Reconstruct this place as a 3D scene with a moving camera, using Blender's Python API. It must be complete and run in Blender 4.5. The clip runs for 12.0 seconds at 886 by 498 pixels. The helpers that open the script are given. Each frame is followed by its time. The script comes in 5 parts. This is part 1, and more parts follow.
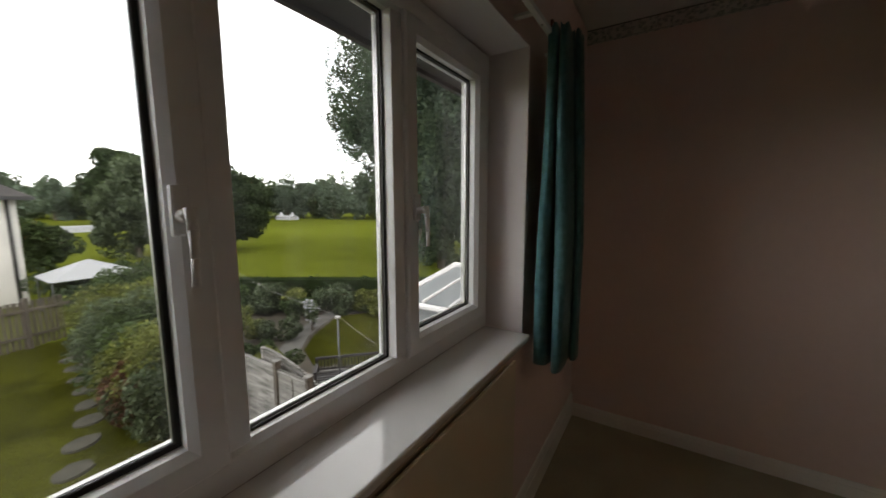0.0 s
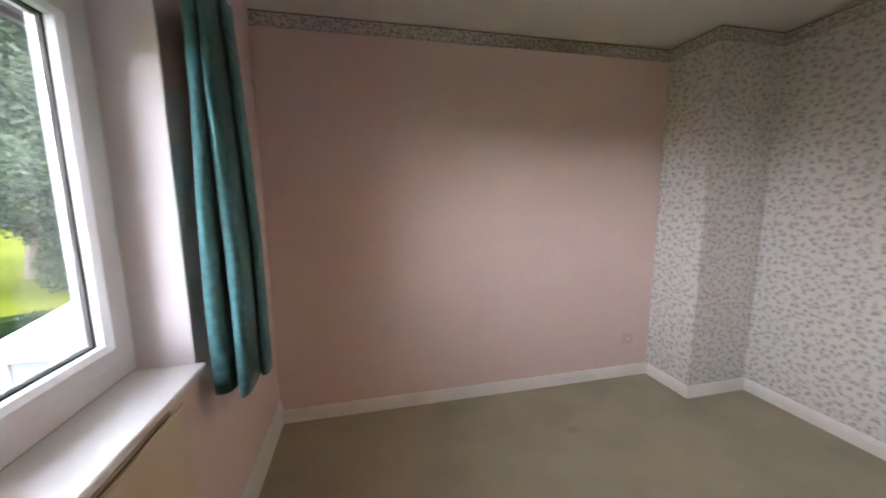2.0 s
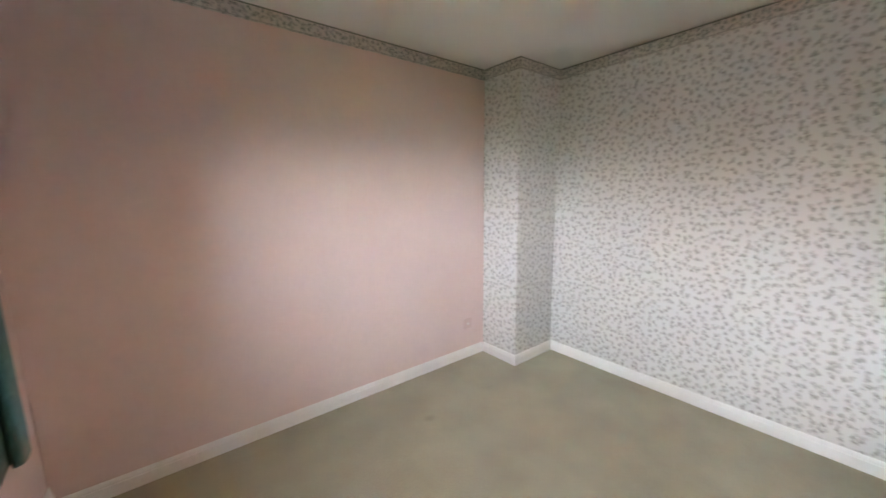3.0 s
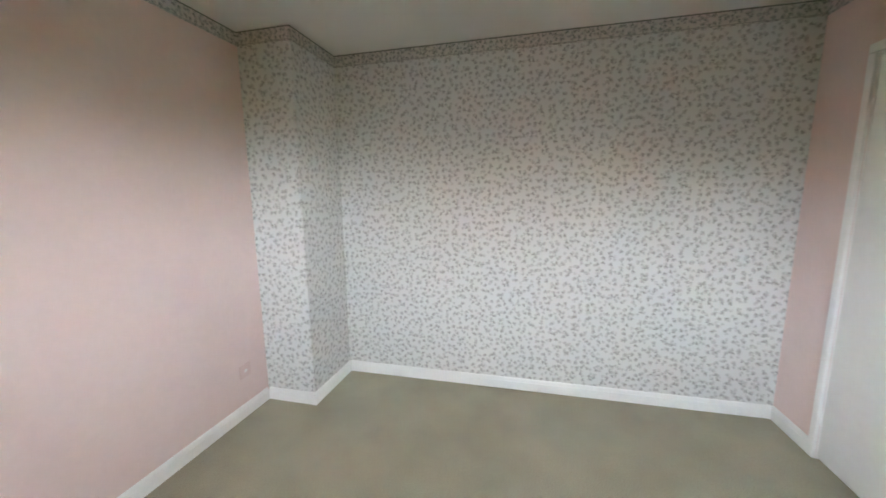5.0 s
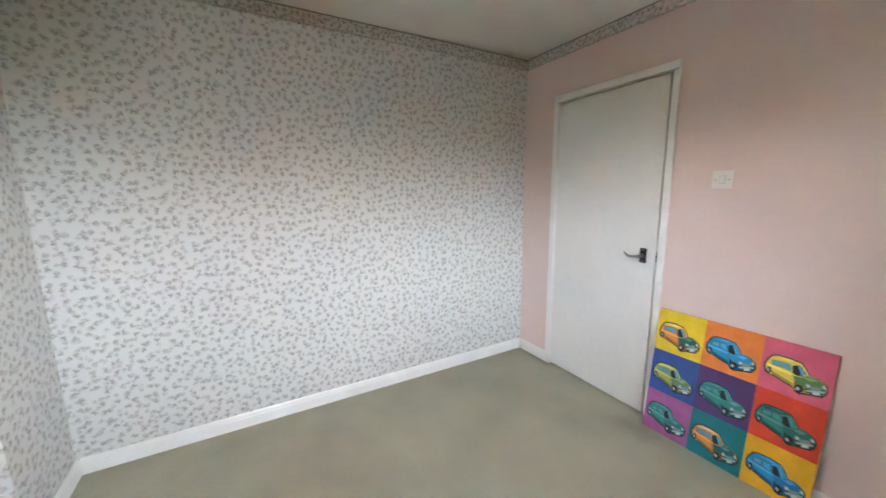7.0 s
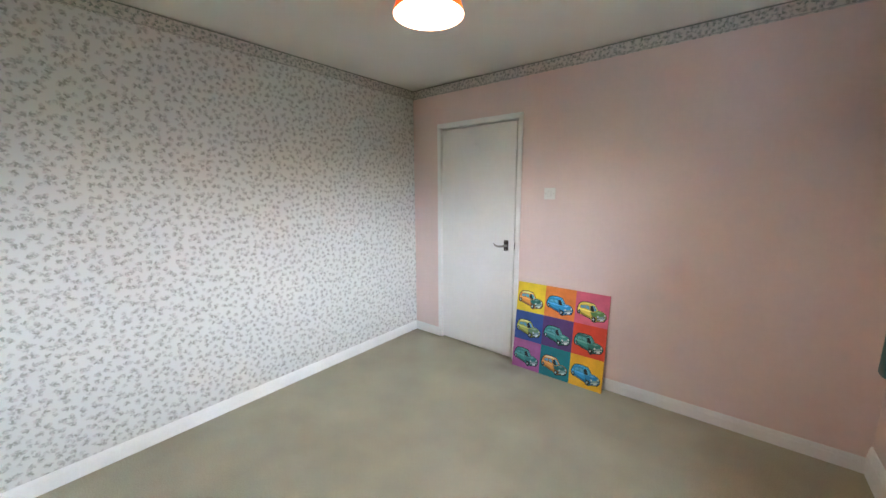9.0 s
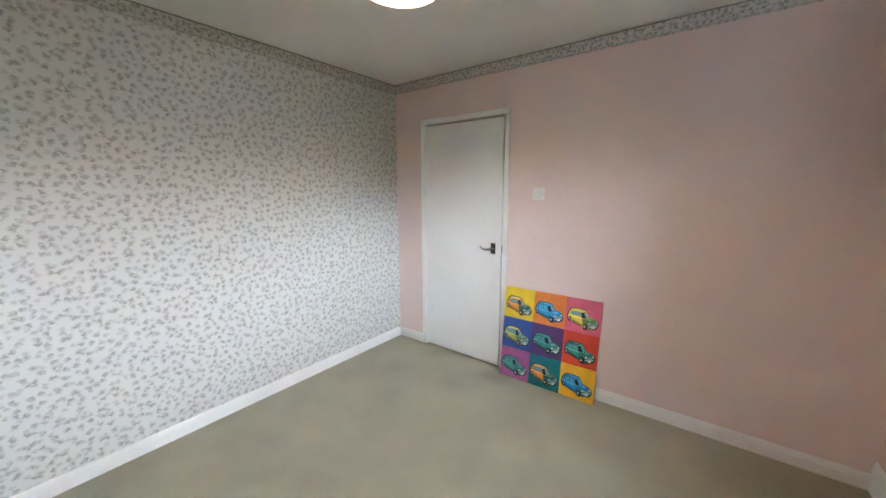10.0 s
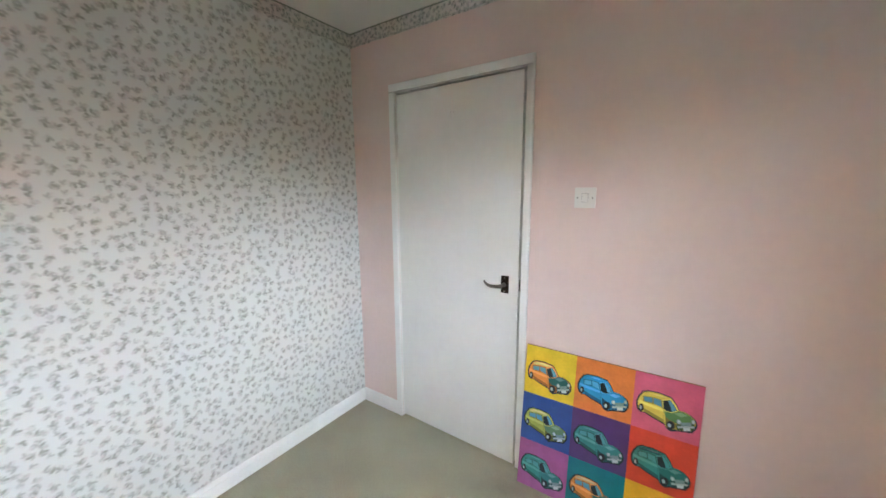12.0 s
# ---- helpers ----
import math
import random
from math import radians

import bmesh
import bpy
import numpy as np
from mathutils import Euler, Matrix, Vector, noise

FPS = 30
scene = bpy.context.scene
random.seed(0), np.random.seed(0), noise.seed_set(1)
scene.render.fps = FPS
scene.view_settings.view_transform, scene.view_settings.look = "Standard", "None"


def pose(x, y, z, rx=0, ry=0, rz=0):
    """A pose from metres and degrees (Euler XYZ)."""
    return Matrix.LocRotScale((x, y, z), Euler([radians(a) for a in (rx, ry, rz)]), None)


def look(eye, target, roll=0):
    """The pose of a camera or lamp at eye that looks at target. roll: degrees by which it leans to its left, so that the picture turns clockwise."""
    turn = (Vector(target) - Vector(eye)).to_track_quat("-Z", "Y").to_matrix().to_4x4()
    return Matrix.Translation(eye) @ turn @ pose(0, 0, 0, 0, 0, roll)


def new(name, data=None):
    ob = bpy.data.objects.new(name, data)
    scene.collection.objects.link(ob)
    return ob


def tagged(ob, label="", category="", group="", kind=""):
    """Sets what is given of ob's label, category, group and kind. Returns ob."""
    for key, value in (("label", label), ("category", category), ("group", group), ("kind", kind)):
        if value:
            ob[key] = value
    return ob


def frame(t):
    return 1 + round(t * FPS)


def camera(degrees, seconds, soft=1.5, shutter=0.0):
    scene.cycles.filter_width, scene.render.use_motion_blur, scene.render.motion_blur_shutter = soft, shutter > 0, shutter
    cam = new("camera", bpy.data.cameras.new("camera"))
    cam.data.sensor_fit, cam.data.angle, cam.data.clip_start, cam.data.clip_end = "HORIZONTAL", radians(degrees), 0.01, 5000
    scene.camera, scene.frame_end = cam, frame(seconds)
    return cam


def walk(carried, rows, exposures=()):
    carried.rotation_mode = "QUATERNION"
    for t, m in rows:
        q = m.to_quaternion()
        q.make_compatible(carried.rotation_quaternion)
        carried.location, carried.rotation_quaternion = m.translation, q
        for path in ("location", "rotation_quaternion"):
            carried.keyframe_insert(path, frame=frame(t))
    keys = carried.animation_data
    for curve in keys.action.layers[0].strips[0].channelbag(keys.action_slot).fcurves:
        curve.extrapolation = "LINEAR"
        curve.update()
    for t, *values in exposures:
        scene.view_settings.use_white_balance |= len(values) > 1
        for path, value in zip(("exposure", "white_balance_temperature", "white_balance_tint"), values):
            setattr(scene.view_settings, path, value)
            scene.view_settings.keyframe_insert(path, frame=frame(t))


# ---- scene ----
cam = camera(102.6, 12.0, shutter=0.35)
PATH = [
    (0, (-2.698, 0.923, 1.381), (-3.759, 2.6, 1.132), -0.1),
    (0.5, (-2.731, 0.911, 1.386), (-3.455, 2.757, 1.123), -0.5),
    (1, (-2.722, 0.92, 1.395), (-3.018, 2.877, 1.112), -0.4),
    (1.5, (-2.66, 0.993, 1.402), (-2.58, 2.969, 1.103), -0.3),
    (2, (-2.624, 1.026, 1.387), (-2.185, 2.955, 1.097), -0.6),
    (2.5, (-2.642, 1.063, 1.388), (-1.817, 2.862, 1.099), -0.5),
    (3, (-2.645, 1.075, 1.414), (-1.422, 2.625, 1.100), -0.7),
    (5, (-2.444, 1.488, 1.397), (-0.525, 1.96, 1.094), -0.7),
    (5.5, (-2.432, 1.618, 1.385), (-0.461, 1.755, 1.076), -0.8),
    (6, (-2.401, 1.741, 1.381), (-0.439, 1.526, 1.063), -0.7),
    (6.5, (-2.289, 1.905, 1.398), (-0.418, 1.288, 1.054), -0.6),
    (7, (-2.258, 2.065, 1.379), (-0.543, 1.088, 1.054), -0.5),
    (7.5, (-2.354, 2.291, 1.364), (-0.823, 1.043, 1.052), -0.5),
    (9.5, (-2.48, 2.639, 1.471), (-1.272, 1.081, 1.136), -0.1),
    (10, (-2.405, 2.469, 1.458), (-1.217, 0.895, 1.123), -0.1),
    (10.5, (-2.326, 2.26, 1.468), (-1.143, 0.683, 1.135), -0.2),
    (11, (-2.15, 2.069, 1.456), (-0.993, 0.471, 1.128), -0.2),
    (11.5, (-1.949, 1.853, 1.475), (-0.82, 0.235, 1.148), -0.3),
    (12, (-1.757, 1.607, 1.458), (-0.651, -0.027, 1.127), -0.3),
]
# stops, kelvin and tint: the picture brightens as the window leaves the view
EXPOSURES = [(0.0, 0.27, 8000, 15), (0.5, 0.68, 7700, 14), (1.0, 1.2, 6800, 11), (1.5, 2.1, 6300, 13), (2.0, 2.75, 6800, 19), (2.5, 3.2, 6800, 16),
             (3.0, 3.38, 6500, 14), (5.0, 3.32, 6250, 9), (7.0, 3.5, 6150, 10), (12.0, 3.53, 6080, 8)]
walk(cam, [(t, look(eye, target, roll)) for t, eye, target, roll in PATH], EXPOSURES)

# ---- world and sun ----
world = bpy.data.worlds.new("sky")
scene.world = world
world.use_nodes = True
wn, wl = world.node_tree.nodes, world.node_tree.links
wn.clear()
sky = wn.new("ShaderNodeTexSky")
sky.sky_type, sky.sun_disc = "NISHITA", False
sky.sun_elevation, sky.sun_rotation = radians(48), radians(120)
sky_gain = wn.new("ShaderNodeVectorMath")
sky_gain.operation = "SCALE"
sky_gain.inputs["Scale"].default_value = 0.12
cloud_map = wn.new("ShaderNodeTexCoord")
cloud = wn.new("ShaderNodeTexNoise")
cloud.inputs["Scale"].default_value, cloud.inputs["Detail"].default_value = 2.2, 6.0
cloud_tone = wn.new("ShaderNodeMix")
cloud_tone.data_type = "RGBA"
cloud_tone.inputs["A"].default_value = (1.10, 1.28, 1.56, 1)
cloud_tone.inputs["B"].default_value = (1.75, 1.92, 2.14, 1)
cover = wn.new("ShaderNodeMix")
cover.data_type = "RGBA"
cover.inputs["Factor"].default_value = 0.88
back = wn.new("ShaderNodeBackground")
SKY = 2.0
# hazy sky, paler towards the horizon
sky_sep = wn.new("ShaderNodeSeparateXYZ")
haze = wn.new("ShaderNodeMapRange")
haze.inputs["From Min"].default_value, haze.inputs["From Max"].default_value = 0.0, 0.7
haze.inputs["To Min"].default_value, haze.inputs["To Max"].default_value = 1.55 * SKY, 0.5 * SKY
wl.new(cloud_map.outputs["Generated"], sky_sep.inputs["Vector"])
wl.new(sky_sep.outputs["Z"], haze.inputs["Value"])
wl.new(haze.outputs["Result"], back.inputs["Strength"])
wout = wn.new("ShaderNodeOutputWorld")
wl.new(sky.outputs["Color"], sky_gain.inputs[0])
wl.new(cloud_map.outputs["Generated"], cloud.inputs["Vector"])
wl.new(cloud.outputs["Fac"], cloud_tone.inputs["Factor"])
wl.new(sky_gain.outputs["Vector"], cover.inputs["A"])
wl.new(cloud_tone.outputs["Result"], cover.inputs["B"])
wl.new(cover.outputs["Result"], back.inputs["Color"])
wl.new(back.outputs["Background"], wout.inputs["Surface"])

sun_data = bpy.data.lights.new("sun", "SUN")
sun_data.energy, sun_data.angle, sun_data.color = 0.45, radians(15), (1.0, 0.96, 0.9)
sun = new("sun", sun_data)
sun.matrix_world = look((30, -20, 40), (0, 0, 0))

# the pendant bulb is the room's own light: a small bright core in a frosted globe
LAMP_X, LAMP_Y = -1.60, 1.61
bulb_data = bpy.data.lights.new("bulb_core", "POINT")
bulb_data.energy, bulb_data.color, bulb_data.shadow_soft_size = 2.45, (1.0, 0.80, 0.59), 0.026
bulb_core = new("bulb_core", bulb_data)
bulb_core.location = (LAMP_X, LAMP_Y, 2.088)

# ---- materials ----


def mat(name, base, rough=0.6, metal=0.0, spec=None):
    m = bpy.data.materials.new(name)
    m.use_nodes = True
    b = m.node_tree.nodes["Principled BSDF"]
    b.inputs["Base Color"].default_value = (*base, 1)
    b.inputs["Roughness"].default_value = rough
    b.inputs["Metallic"].default_value = metal
    if spec is not None:
        b.inputs["Specular IOR Level"].default_value = spec
    return m


def add_noise(m, scale, amount, detail=4.0, island=False, second=None):
    """Brightness variation of a material at one or two scales, in metres of the object."""
    nt = m.node_tree
    b = nt.nodes["Principled BSDF"]
    base = tuple(b.inputs["Base Color"].default_value)
    tc = nt.nodes.new("ShaderNodeTexCoord")
    last = None
    for sc, am in [(scale, amount)] + ([second] if second else []):
        n = nt.nodes.new("ShaderNodeTexNoise")
        n.inputs["Scale"].default_value, n.inputs["Detail"].default_value = sc, detail
        r = nt.nodes.new("ShaderNodeMapRange")
        r.inputs["From Min"].default_value, r.inputs["From Max"].default_value = 0.3, 0.7
        r.inputs["To Min"].default_value, r.inputs["To Max"].default_value = 1 - am, 1 + am
        nt.links.new(tc.outputs["Object"], n.inputs["Vector"])
        nt.links.new(n.outputs["Fac"], r.inputs["Value"])
        if last is None:
            last = r.outputs["Result"]
        else:
            mu = nt.nodes.new("ShaderNodeMath")
            mu.operation = "MULTIPLY"
            nt.links.new(last, mu.inputs[0])
            nt.links.new(r.outputs["Result"], mu.inputs[1])
            last = mu.outputs["Value"]
    if island:
        g = nt.nodes.new("ShaderNodeNewGeometry")
        r = nt.nodes.new("ShaderNodeMapRange")
        r.inputs["To Min"].default_value, r.inputs["To Max"].default_value = 0.28, 1.85
        nt.links.new(g.outputs["Random Per Island"], r.inputs["Value"])
        mu = nt.nodes.new("ShaderNodeMath")
        mu.operation = "MULTIPLY"
        nt.links.new(last, mu.inputs[0])
        nt.links.new(r.outputs["Result"], mu.inputs[1])
        last = mu.outputs["Value"]
    sc = nt.nodes.new("ShaderNodeVectorMath")
    sc.operation = "SCALE"
    sc.inputs[0].default_value = base[:3]
    nt.links.new(last, sc.inputs["Scale"])
    nt.links.new(sc.outputs["Vector"], b.inputs["Base Color"])
    return m


def add_bump(m, scale, strength, distance=0.002, detail=3.0):
    nt = m.node_tree
    tc = nt.nodes.new("ShaderNodeTexCoord")
    n = nt.nodes.new("ShaderNodeTexNoise")
    n.inputs["Scale"].default_value, n.inputs["Detail"].default_value = scale, detail
    bu = nt.nodes.new("ShaderNodeBump")
    bu.inputs["Strength"].default_value, bu.inputs["Distance"].default_value = strength, distance
    nt.links.new(tc.outputs["Object"], n.inputs["Vector"])
    nt.links.new(n.outputs["Fac"], bu.inputs["Height"])
    nt.links.new(bu.outputs["Normal"], nt.nodes["Principled BSDF"].inputs["Normal"])
    return m


def sprig_material(name, ground, cell, leaf, leaf_b, flower, size=1.0, lines=None):
    """Printed wallpaper: small scattered sprigs of leaves and flowers on a pale ground; lines are (height, half width) of printed stripes."""
    m = mat(name, ground, 0.75, spec=0.25)
    nt = m.node_tree
    N, L = nt.nodes, nt.links
    tc = N.new("ShaderNodeTexCoord")
    sep = N.new("ShaderNodeSeparateXYZ")
    L.new(tc.outputs["Object"], sep.inputs["Vector"])
    add = N.new("ShaderNodeMath")
    L.new(sep.outputs["X"], add.inputs[0])
    L.new(sep.outputs["Y"], add.inputs[1])
    uv = N.new("ShaderNodeCombineXYZ")
    L.new(add.outputs["Value"], uv.inputs["X"])
    L.new(sep.outputs["Z"], uv.inputs["Y"])
    colour = None
    for layer, (step, shift, tone) in enumerate([(cell, 0.0, 1.0), (cell * 0.87, 3.7, 0.62)]):
        mv = N.new("ShaderNodeVectorMath")
        mv.inputs[1].default_value = (shift, shift * 0.6, 0)
        L.new(uv.outputs["Vector"], mv.inputs[0])
        vo = N.new("ShaderNodeTexVoronoi")
        vo.voronoi_dimensions = "2D"
        vo.inputs["Scale"].default_value, vo.inputs["Randomness"].default_value = 1 / step, 0.88
        L.new(mv.outputs["Vector"], vo.inputs["Vector"])
        loc = N.new("ShaderNodeVectorMath")
        loc.operation = "SUBTRACT"
        L.new(mv.outputs["Vector"], loc.inputs[0])
        L.new(vo.outputs["Position"], loc.inputs[1])
        sc = N.new("ShaderNodeSeparateColor")
        L.new(vo.outputs["Color"], sc.inputs["Color"])
        ang = N.new("ShaderNodeMath")
        ang.operation = "MULTIPLY"
        ang.inputs[1].default_value = 6.283
        L.new(sc.outputs["Red"], ang.inputs[0])
        rot = N.new("ShaderNodeVectorRotate")
        rot.rotation_type = "Z_AXIS"
        L.new(loc.outputs["Vector"], rot.inputs["Vector"])
        L.new(ang.outputs["Value"], rot.inputs["Angle"])
        k = step * size
        shapes = [((0.20, 0.26), 30, (0.20, 0.15), flower), ((-0.30, 0.02), 10, (0.15, 0.12), flower),
                  ((0.15, 0.0), 25, (0.23, 0.115), leaf), ((-0.09, -0.13), 125, (0.21, 0.115), leaf),
                  ((-0.12, 0.16), 60, (0.17, 0.10), leaf_b), ((0.10, -0.30), 340, (0.13, 0.08), leaf_b)]
        # each sprig prints some of its leaves more faintly than others
        faint = []
        for channel, lo, hi in (("Green", 0.0, 0.6), ("Blue", 0.1, 0.6), ("Green", 1.0, 0.4), ("Blue", 0.8, 0.3)):
            fr = N.new("ShaderNodeMapRange")
            fr.inputs["From Min"].default_value, fr.inputs["From Max"].default_value = lo, hi
            fr.inputs["To Min"].default_value, fr.inputs["To Max"].default_value = 0.22 * tone, tone
            L.new(sc.outputs[channel], fr.inputs["Value"])
            faint.append(fr.outputs["Result"])
        for n_shape, ((cx, cy), a, (sa, sb), col) in enumerate(shapes):
            mp = N.new("ShaderNodeMapping")
            mp.vector_type = "TEXTURE"
            mp.inputs["Location"].default_value = (cx * k * 0.82, cy * k * 0.82, 0)
            mp.inputs["Rotation"].default_value = (0, 0, radians(a))
            mp.inputs["Scale"].default_value = (sa * k, sb * k, 1)
            L.new(rot.outputs["Vector"], mp.inputs["Vector"])
            ln = N.new("ShaderNodeVectorMath")
            ln.operation = "LENGTH"
            L.new(mp.outputs["Vector"], ln.inputs[0])
            mr = N.new("ShaderNodeMapRange")
            mr.inputs["From Min"].default_value, mr.inputs["From Max"].default_value = 1.25, 0.65
            L.new(faint[(2, 1, 0, 1, 2, 3)[n_shape]], mr.inputs["To Max"])
            L.new(ln.outputs["Value"], mr.inputs["Value"])
            mx = N.new("ShaderNodeMix")
            mx.data_type, mx.blend_type = "RGBA", "DARKEN"
            mx.inputs["B"].default_value = (*col, 1)
            if colour is None:
                mx.inputs["A"].default_value = (*ground, 1)
            else:
                L.new(colour, mx.inputs["A"])
            L.new(mr.outputs["Result"], mx.inputs["Factor"])
            colour = mx.outputs["Result"]
    for height, half, col in lines or ():
        su = N.new("ShaderNodeMath")
        su.operation = "SUBTRACT"
        su.inputs[1].default_value = height
        L.new(sep.outputs["Z"], su.inputs[0])
        ab = N.new("ShaderNodeMath")
        ab.operation = "ABSOLUTE"
        L.new(su.outputs["Value"], ab.inputs[0])
        lt = N.new("ShaderNodeMath")
        lt.operation = "LESS_THAN"
        lt.inputs[1].default_value = half
        L.new(ab.outputs["Value"], lt.inputs[0])
        mx = N.new("ShaderNodeMix")
        mx.data_type = "RGBA"
        mx.inputs["B"].default_value = (*col, 1)
        L.new(colour, mx.inputs["A"])
        L.new(lt.outputs["Value"], mx.inputs["Factor"])
        colour = mx.outputs["Result"]
    L.new(colour, N["Principled BSDF"].inputs["Base Color"])
    add_bump(m, 260, 0.12, 0.001)
    return m


H = 2.382
M_pink = add_bump(add_noise(mat("pink_emulsion", (0.75, 0.605, 0.57), 0.8, spec=0.25), 1.3, 0.035, second=(35, 0.015)), 220, 0.25, 0.0012)
M_floral = sprig_material("floral_wallpaper", (0.665, 0.66, 0.64), 0.0455, (0.36, 0.36, 0.335), (0.44, 0.44, 0.415), (0.58, 0.54, 0.53), 0.93)
M_border = sprig_material("floral_border", (0.60, 0.565, 0.53), 0.030, (0.24, 0.26, 0.235), (0.38, 0.40, 0.37), (0.46, 0.41, 0.39), 1.1,
                          [(H - 0.006, 0.0032, (0.20, 0.22, 0.19)), (H - 0.076, 0.002, (0.36, 0.36, 0.33))])
M_ceiling = add_bump(add_noise(mat("ceiling_emulsion", (0.74, 0.72, 0.68), 0.85, spec=0.2), 0.9, 0.03), 150, 0.25, 0.0015)
M_reveal = add_bump(add_noise(mat("reveal_paint", (0.78, 0.71, 0.70), 0.6), 3, 0.03), 90, 0.15, 0.001)
M_gloss = add_noise(mat("white_gloss_paint", (0.82, 0.815, 0.80), 0.32), 4, 0.04, second=(60, 0.02))
M_door = add_bump(add_noise(mat("door_paint", (0.78, 0.775, 0.755), 0.5), 2.0, 0.03, second=(25, 0.015)), 40, 0.06, 0.001)
M_upvc = add_noise(mat("white_upvc", (0.80, 0.80, 0.81), 0.3), 6, 0.02)
M_sill = add_noise(mat("window_board_gloss", (0.86, 0.855, 0.85), 0.14), 5, 0.02)
M_sill.node_tree.nodes["Principled BSDF"].inputs["Coat Weight"].default_value = 1.0
M_seal = mat("black_rubber_seal", (0.012, 0.012, 0.012), 0.5)
M_black_lock = mat("black_lock_barrel", (0.02, 0.02, 0.02), 0.35)
M_spacer = mat("aluminium_spacer", (0.5, 0.5, 0.5), 0.35, 0.9)
M_rad = add_noise(mat("cream_radiator_enamel", (0.66, 0.57, 0.43), 0.45), 3, 0.03)
M_valve = mat("dark_valve", (0.06, 0.04, 0.03), 0.5)
M_switch = mat("white_plastic", (0.78, 0.76, 0.72), 0.3)
M_socket = mat("pink_tinted_plastic", (0.68, 0.52, 0.48), 0.4)
M_bronze = add_noise(mat("dark_bronze", (0.06, 0.05, 0.045), 0.35, 0.8), 60, 0.2)
M_chrome = mat("worn_chrome", (0.30, 0.28, 0.26), 0.28, 1.0)
M_dark = mat("dark_hall", (0.05, 0.045, 0.04), 0.9)
M_steel = mat("screw_steel", (0.35, 0.33, 0.3), 0.4, 0.9)

# carpet: olive-beige pile with worn paler and darker patches
M_carpet = mat("olive_carpet", (0.392, 0.372, 0.285), 0.95, spec=0.1)
add_noise(M_carpet, 2.6, 0.10, 8.0, second=(190, 0.16))
add_bump(M_carpet, 320, 0.6, 0.004)


def add_stain(m, x, y, radius, depth):
    """A faint ragged stain on the carpet, where something was once spilt or trodden in."""
    nt = m.node_tree
    b = nt.nodes["Principled BSDF"]
    before = b.inputs["Base Color"].links[0].from_socket
    tc = nt.nodes.new("ShaderNodeTexCoord")
    mp = nt.nodes.new("ShaderNodeMapping")
    mp.vector_type = "TEXTURE"
    mp.inputs["Location"].default_value = (x, y, 0)
    mp.inputs["Scale"].default_value = (radius, radius * 0.7, 1)
    ln = nt.nodes.new("ShaderNodeVectorMath")
    ln.operation = "LENGTH"
    no = nt.nodes.new("ShaderNodeTexNoise")
    no.inputs["Scale"].default_value, no.inputs["Detail"].default_value = 14, 6
    ad = nt.nodes.new("ShaderNodeMath")
    mr = nt.nodes.new("ShaderNodeMapRange")
    mr.inputs["From Min"].default_value, mr.inputs["From Max"].default_value = 0.7, 1.6
    mr.inputs["To Min"].default_value, mr.inputs["To Max"].default_value = 1 - depth, 1.0
    sc = nt.nodes.new("ShaderNodeVectorMath")
    sc.operation = "SCALE"
    nt.links.new(tc.outputs["Object"], mp.inputs["Vector"])
    nt.links.new(tc.outputs["Object"], no.inputs["Vector"])
    nt.links.new(mp.outputs["Vector"], ln.inputs[0])
    nt.links.new(ln.outputs["Value"], ad.inputs[0])
    nt.links.new(no.outputs["Fac"], ad.inputs[1])
    nt.links.new(ad.outputs["Value"], mr.inputs["Value"])
    nt.links.new(before, sc.inputs[0])
    nt.links.new(mr.outputs["Result"], sc.inputs["Scale"])
    nt.links.new(sc.outputs["Vector"], b.inputs["Base Color"])


for stain in ((-1.18, 0.16, 0.15, 0.20), (-1.45, 2.75, 0.05, 0.18), (-1.75, 1.1, 0.35, 0.07), (-2.1, 2.5, 0.28, 0.08), (-0.85, 1.6, 0.3, 0.06)):
    add_stain(M_carpet, *stain)


def curtain_material():
    m = mat("teal_cotton", (0.068, 0.195, 0.212), 0.85, spec=0.15)
    b = m.node_tree.nodes["Principled BSDF"]
    b.inputs["Sheen Weight"].default_value = 0.25
    add_noise(m, 45, 0.22, 4.0, second=(400, 0.12))
    add_bump(m, 500, 0.3, 0.001)
    nt = m.node_tree
    tr = nt.nodes.new("ShaderNodeBsdfTranslucent")
    tr.inputs["Color"].default_value = (0.10, 0.34, 0.36, 1)
    mx = nt.nodes.new("ShaderNodeMixShader")
    mx.inputs["Fac"].default_value = 0.12
    nt.links.new(b.outputs["BSDF"], mx.inputs[1])
    nt.links.new(tr.outputs["BSDF"], mx.inputs[2])
    nt.links.new(mx.outputs["Shader"], nt.nodes["Material Output"].inputs["Surface"])
    return m


M_curtain = curtain_material()


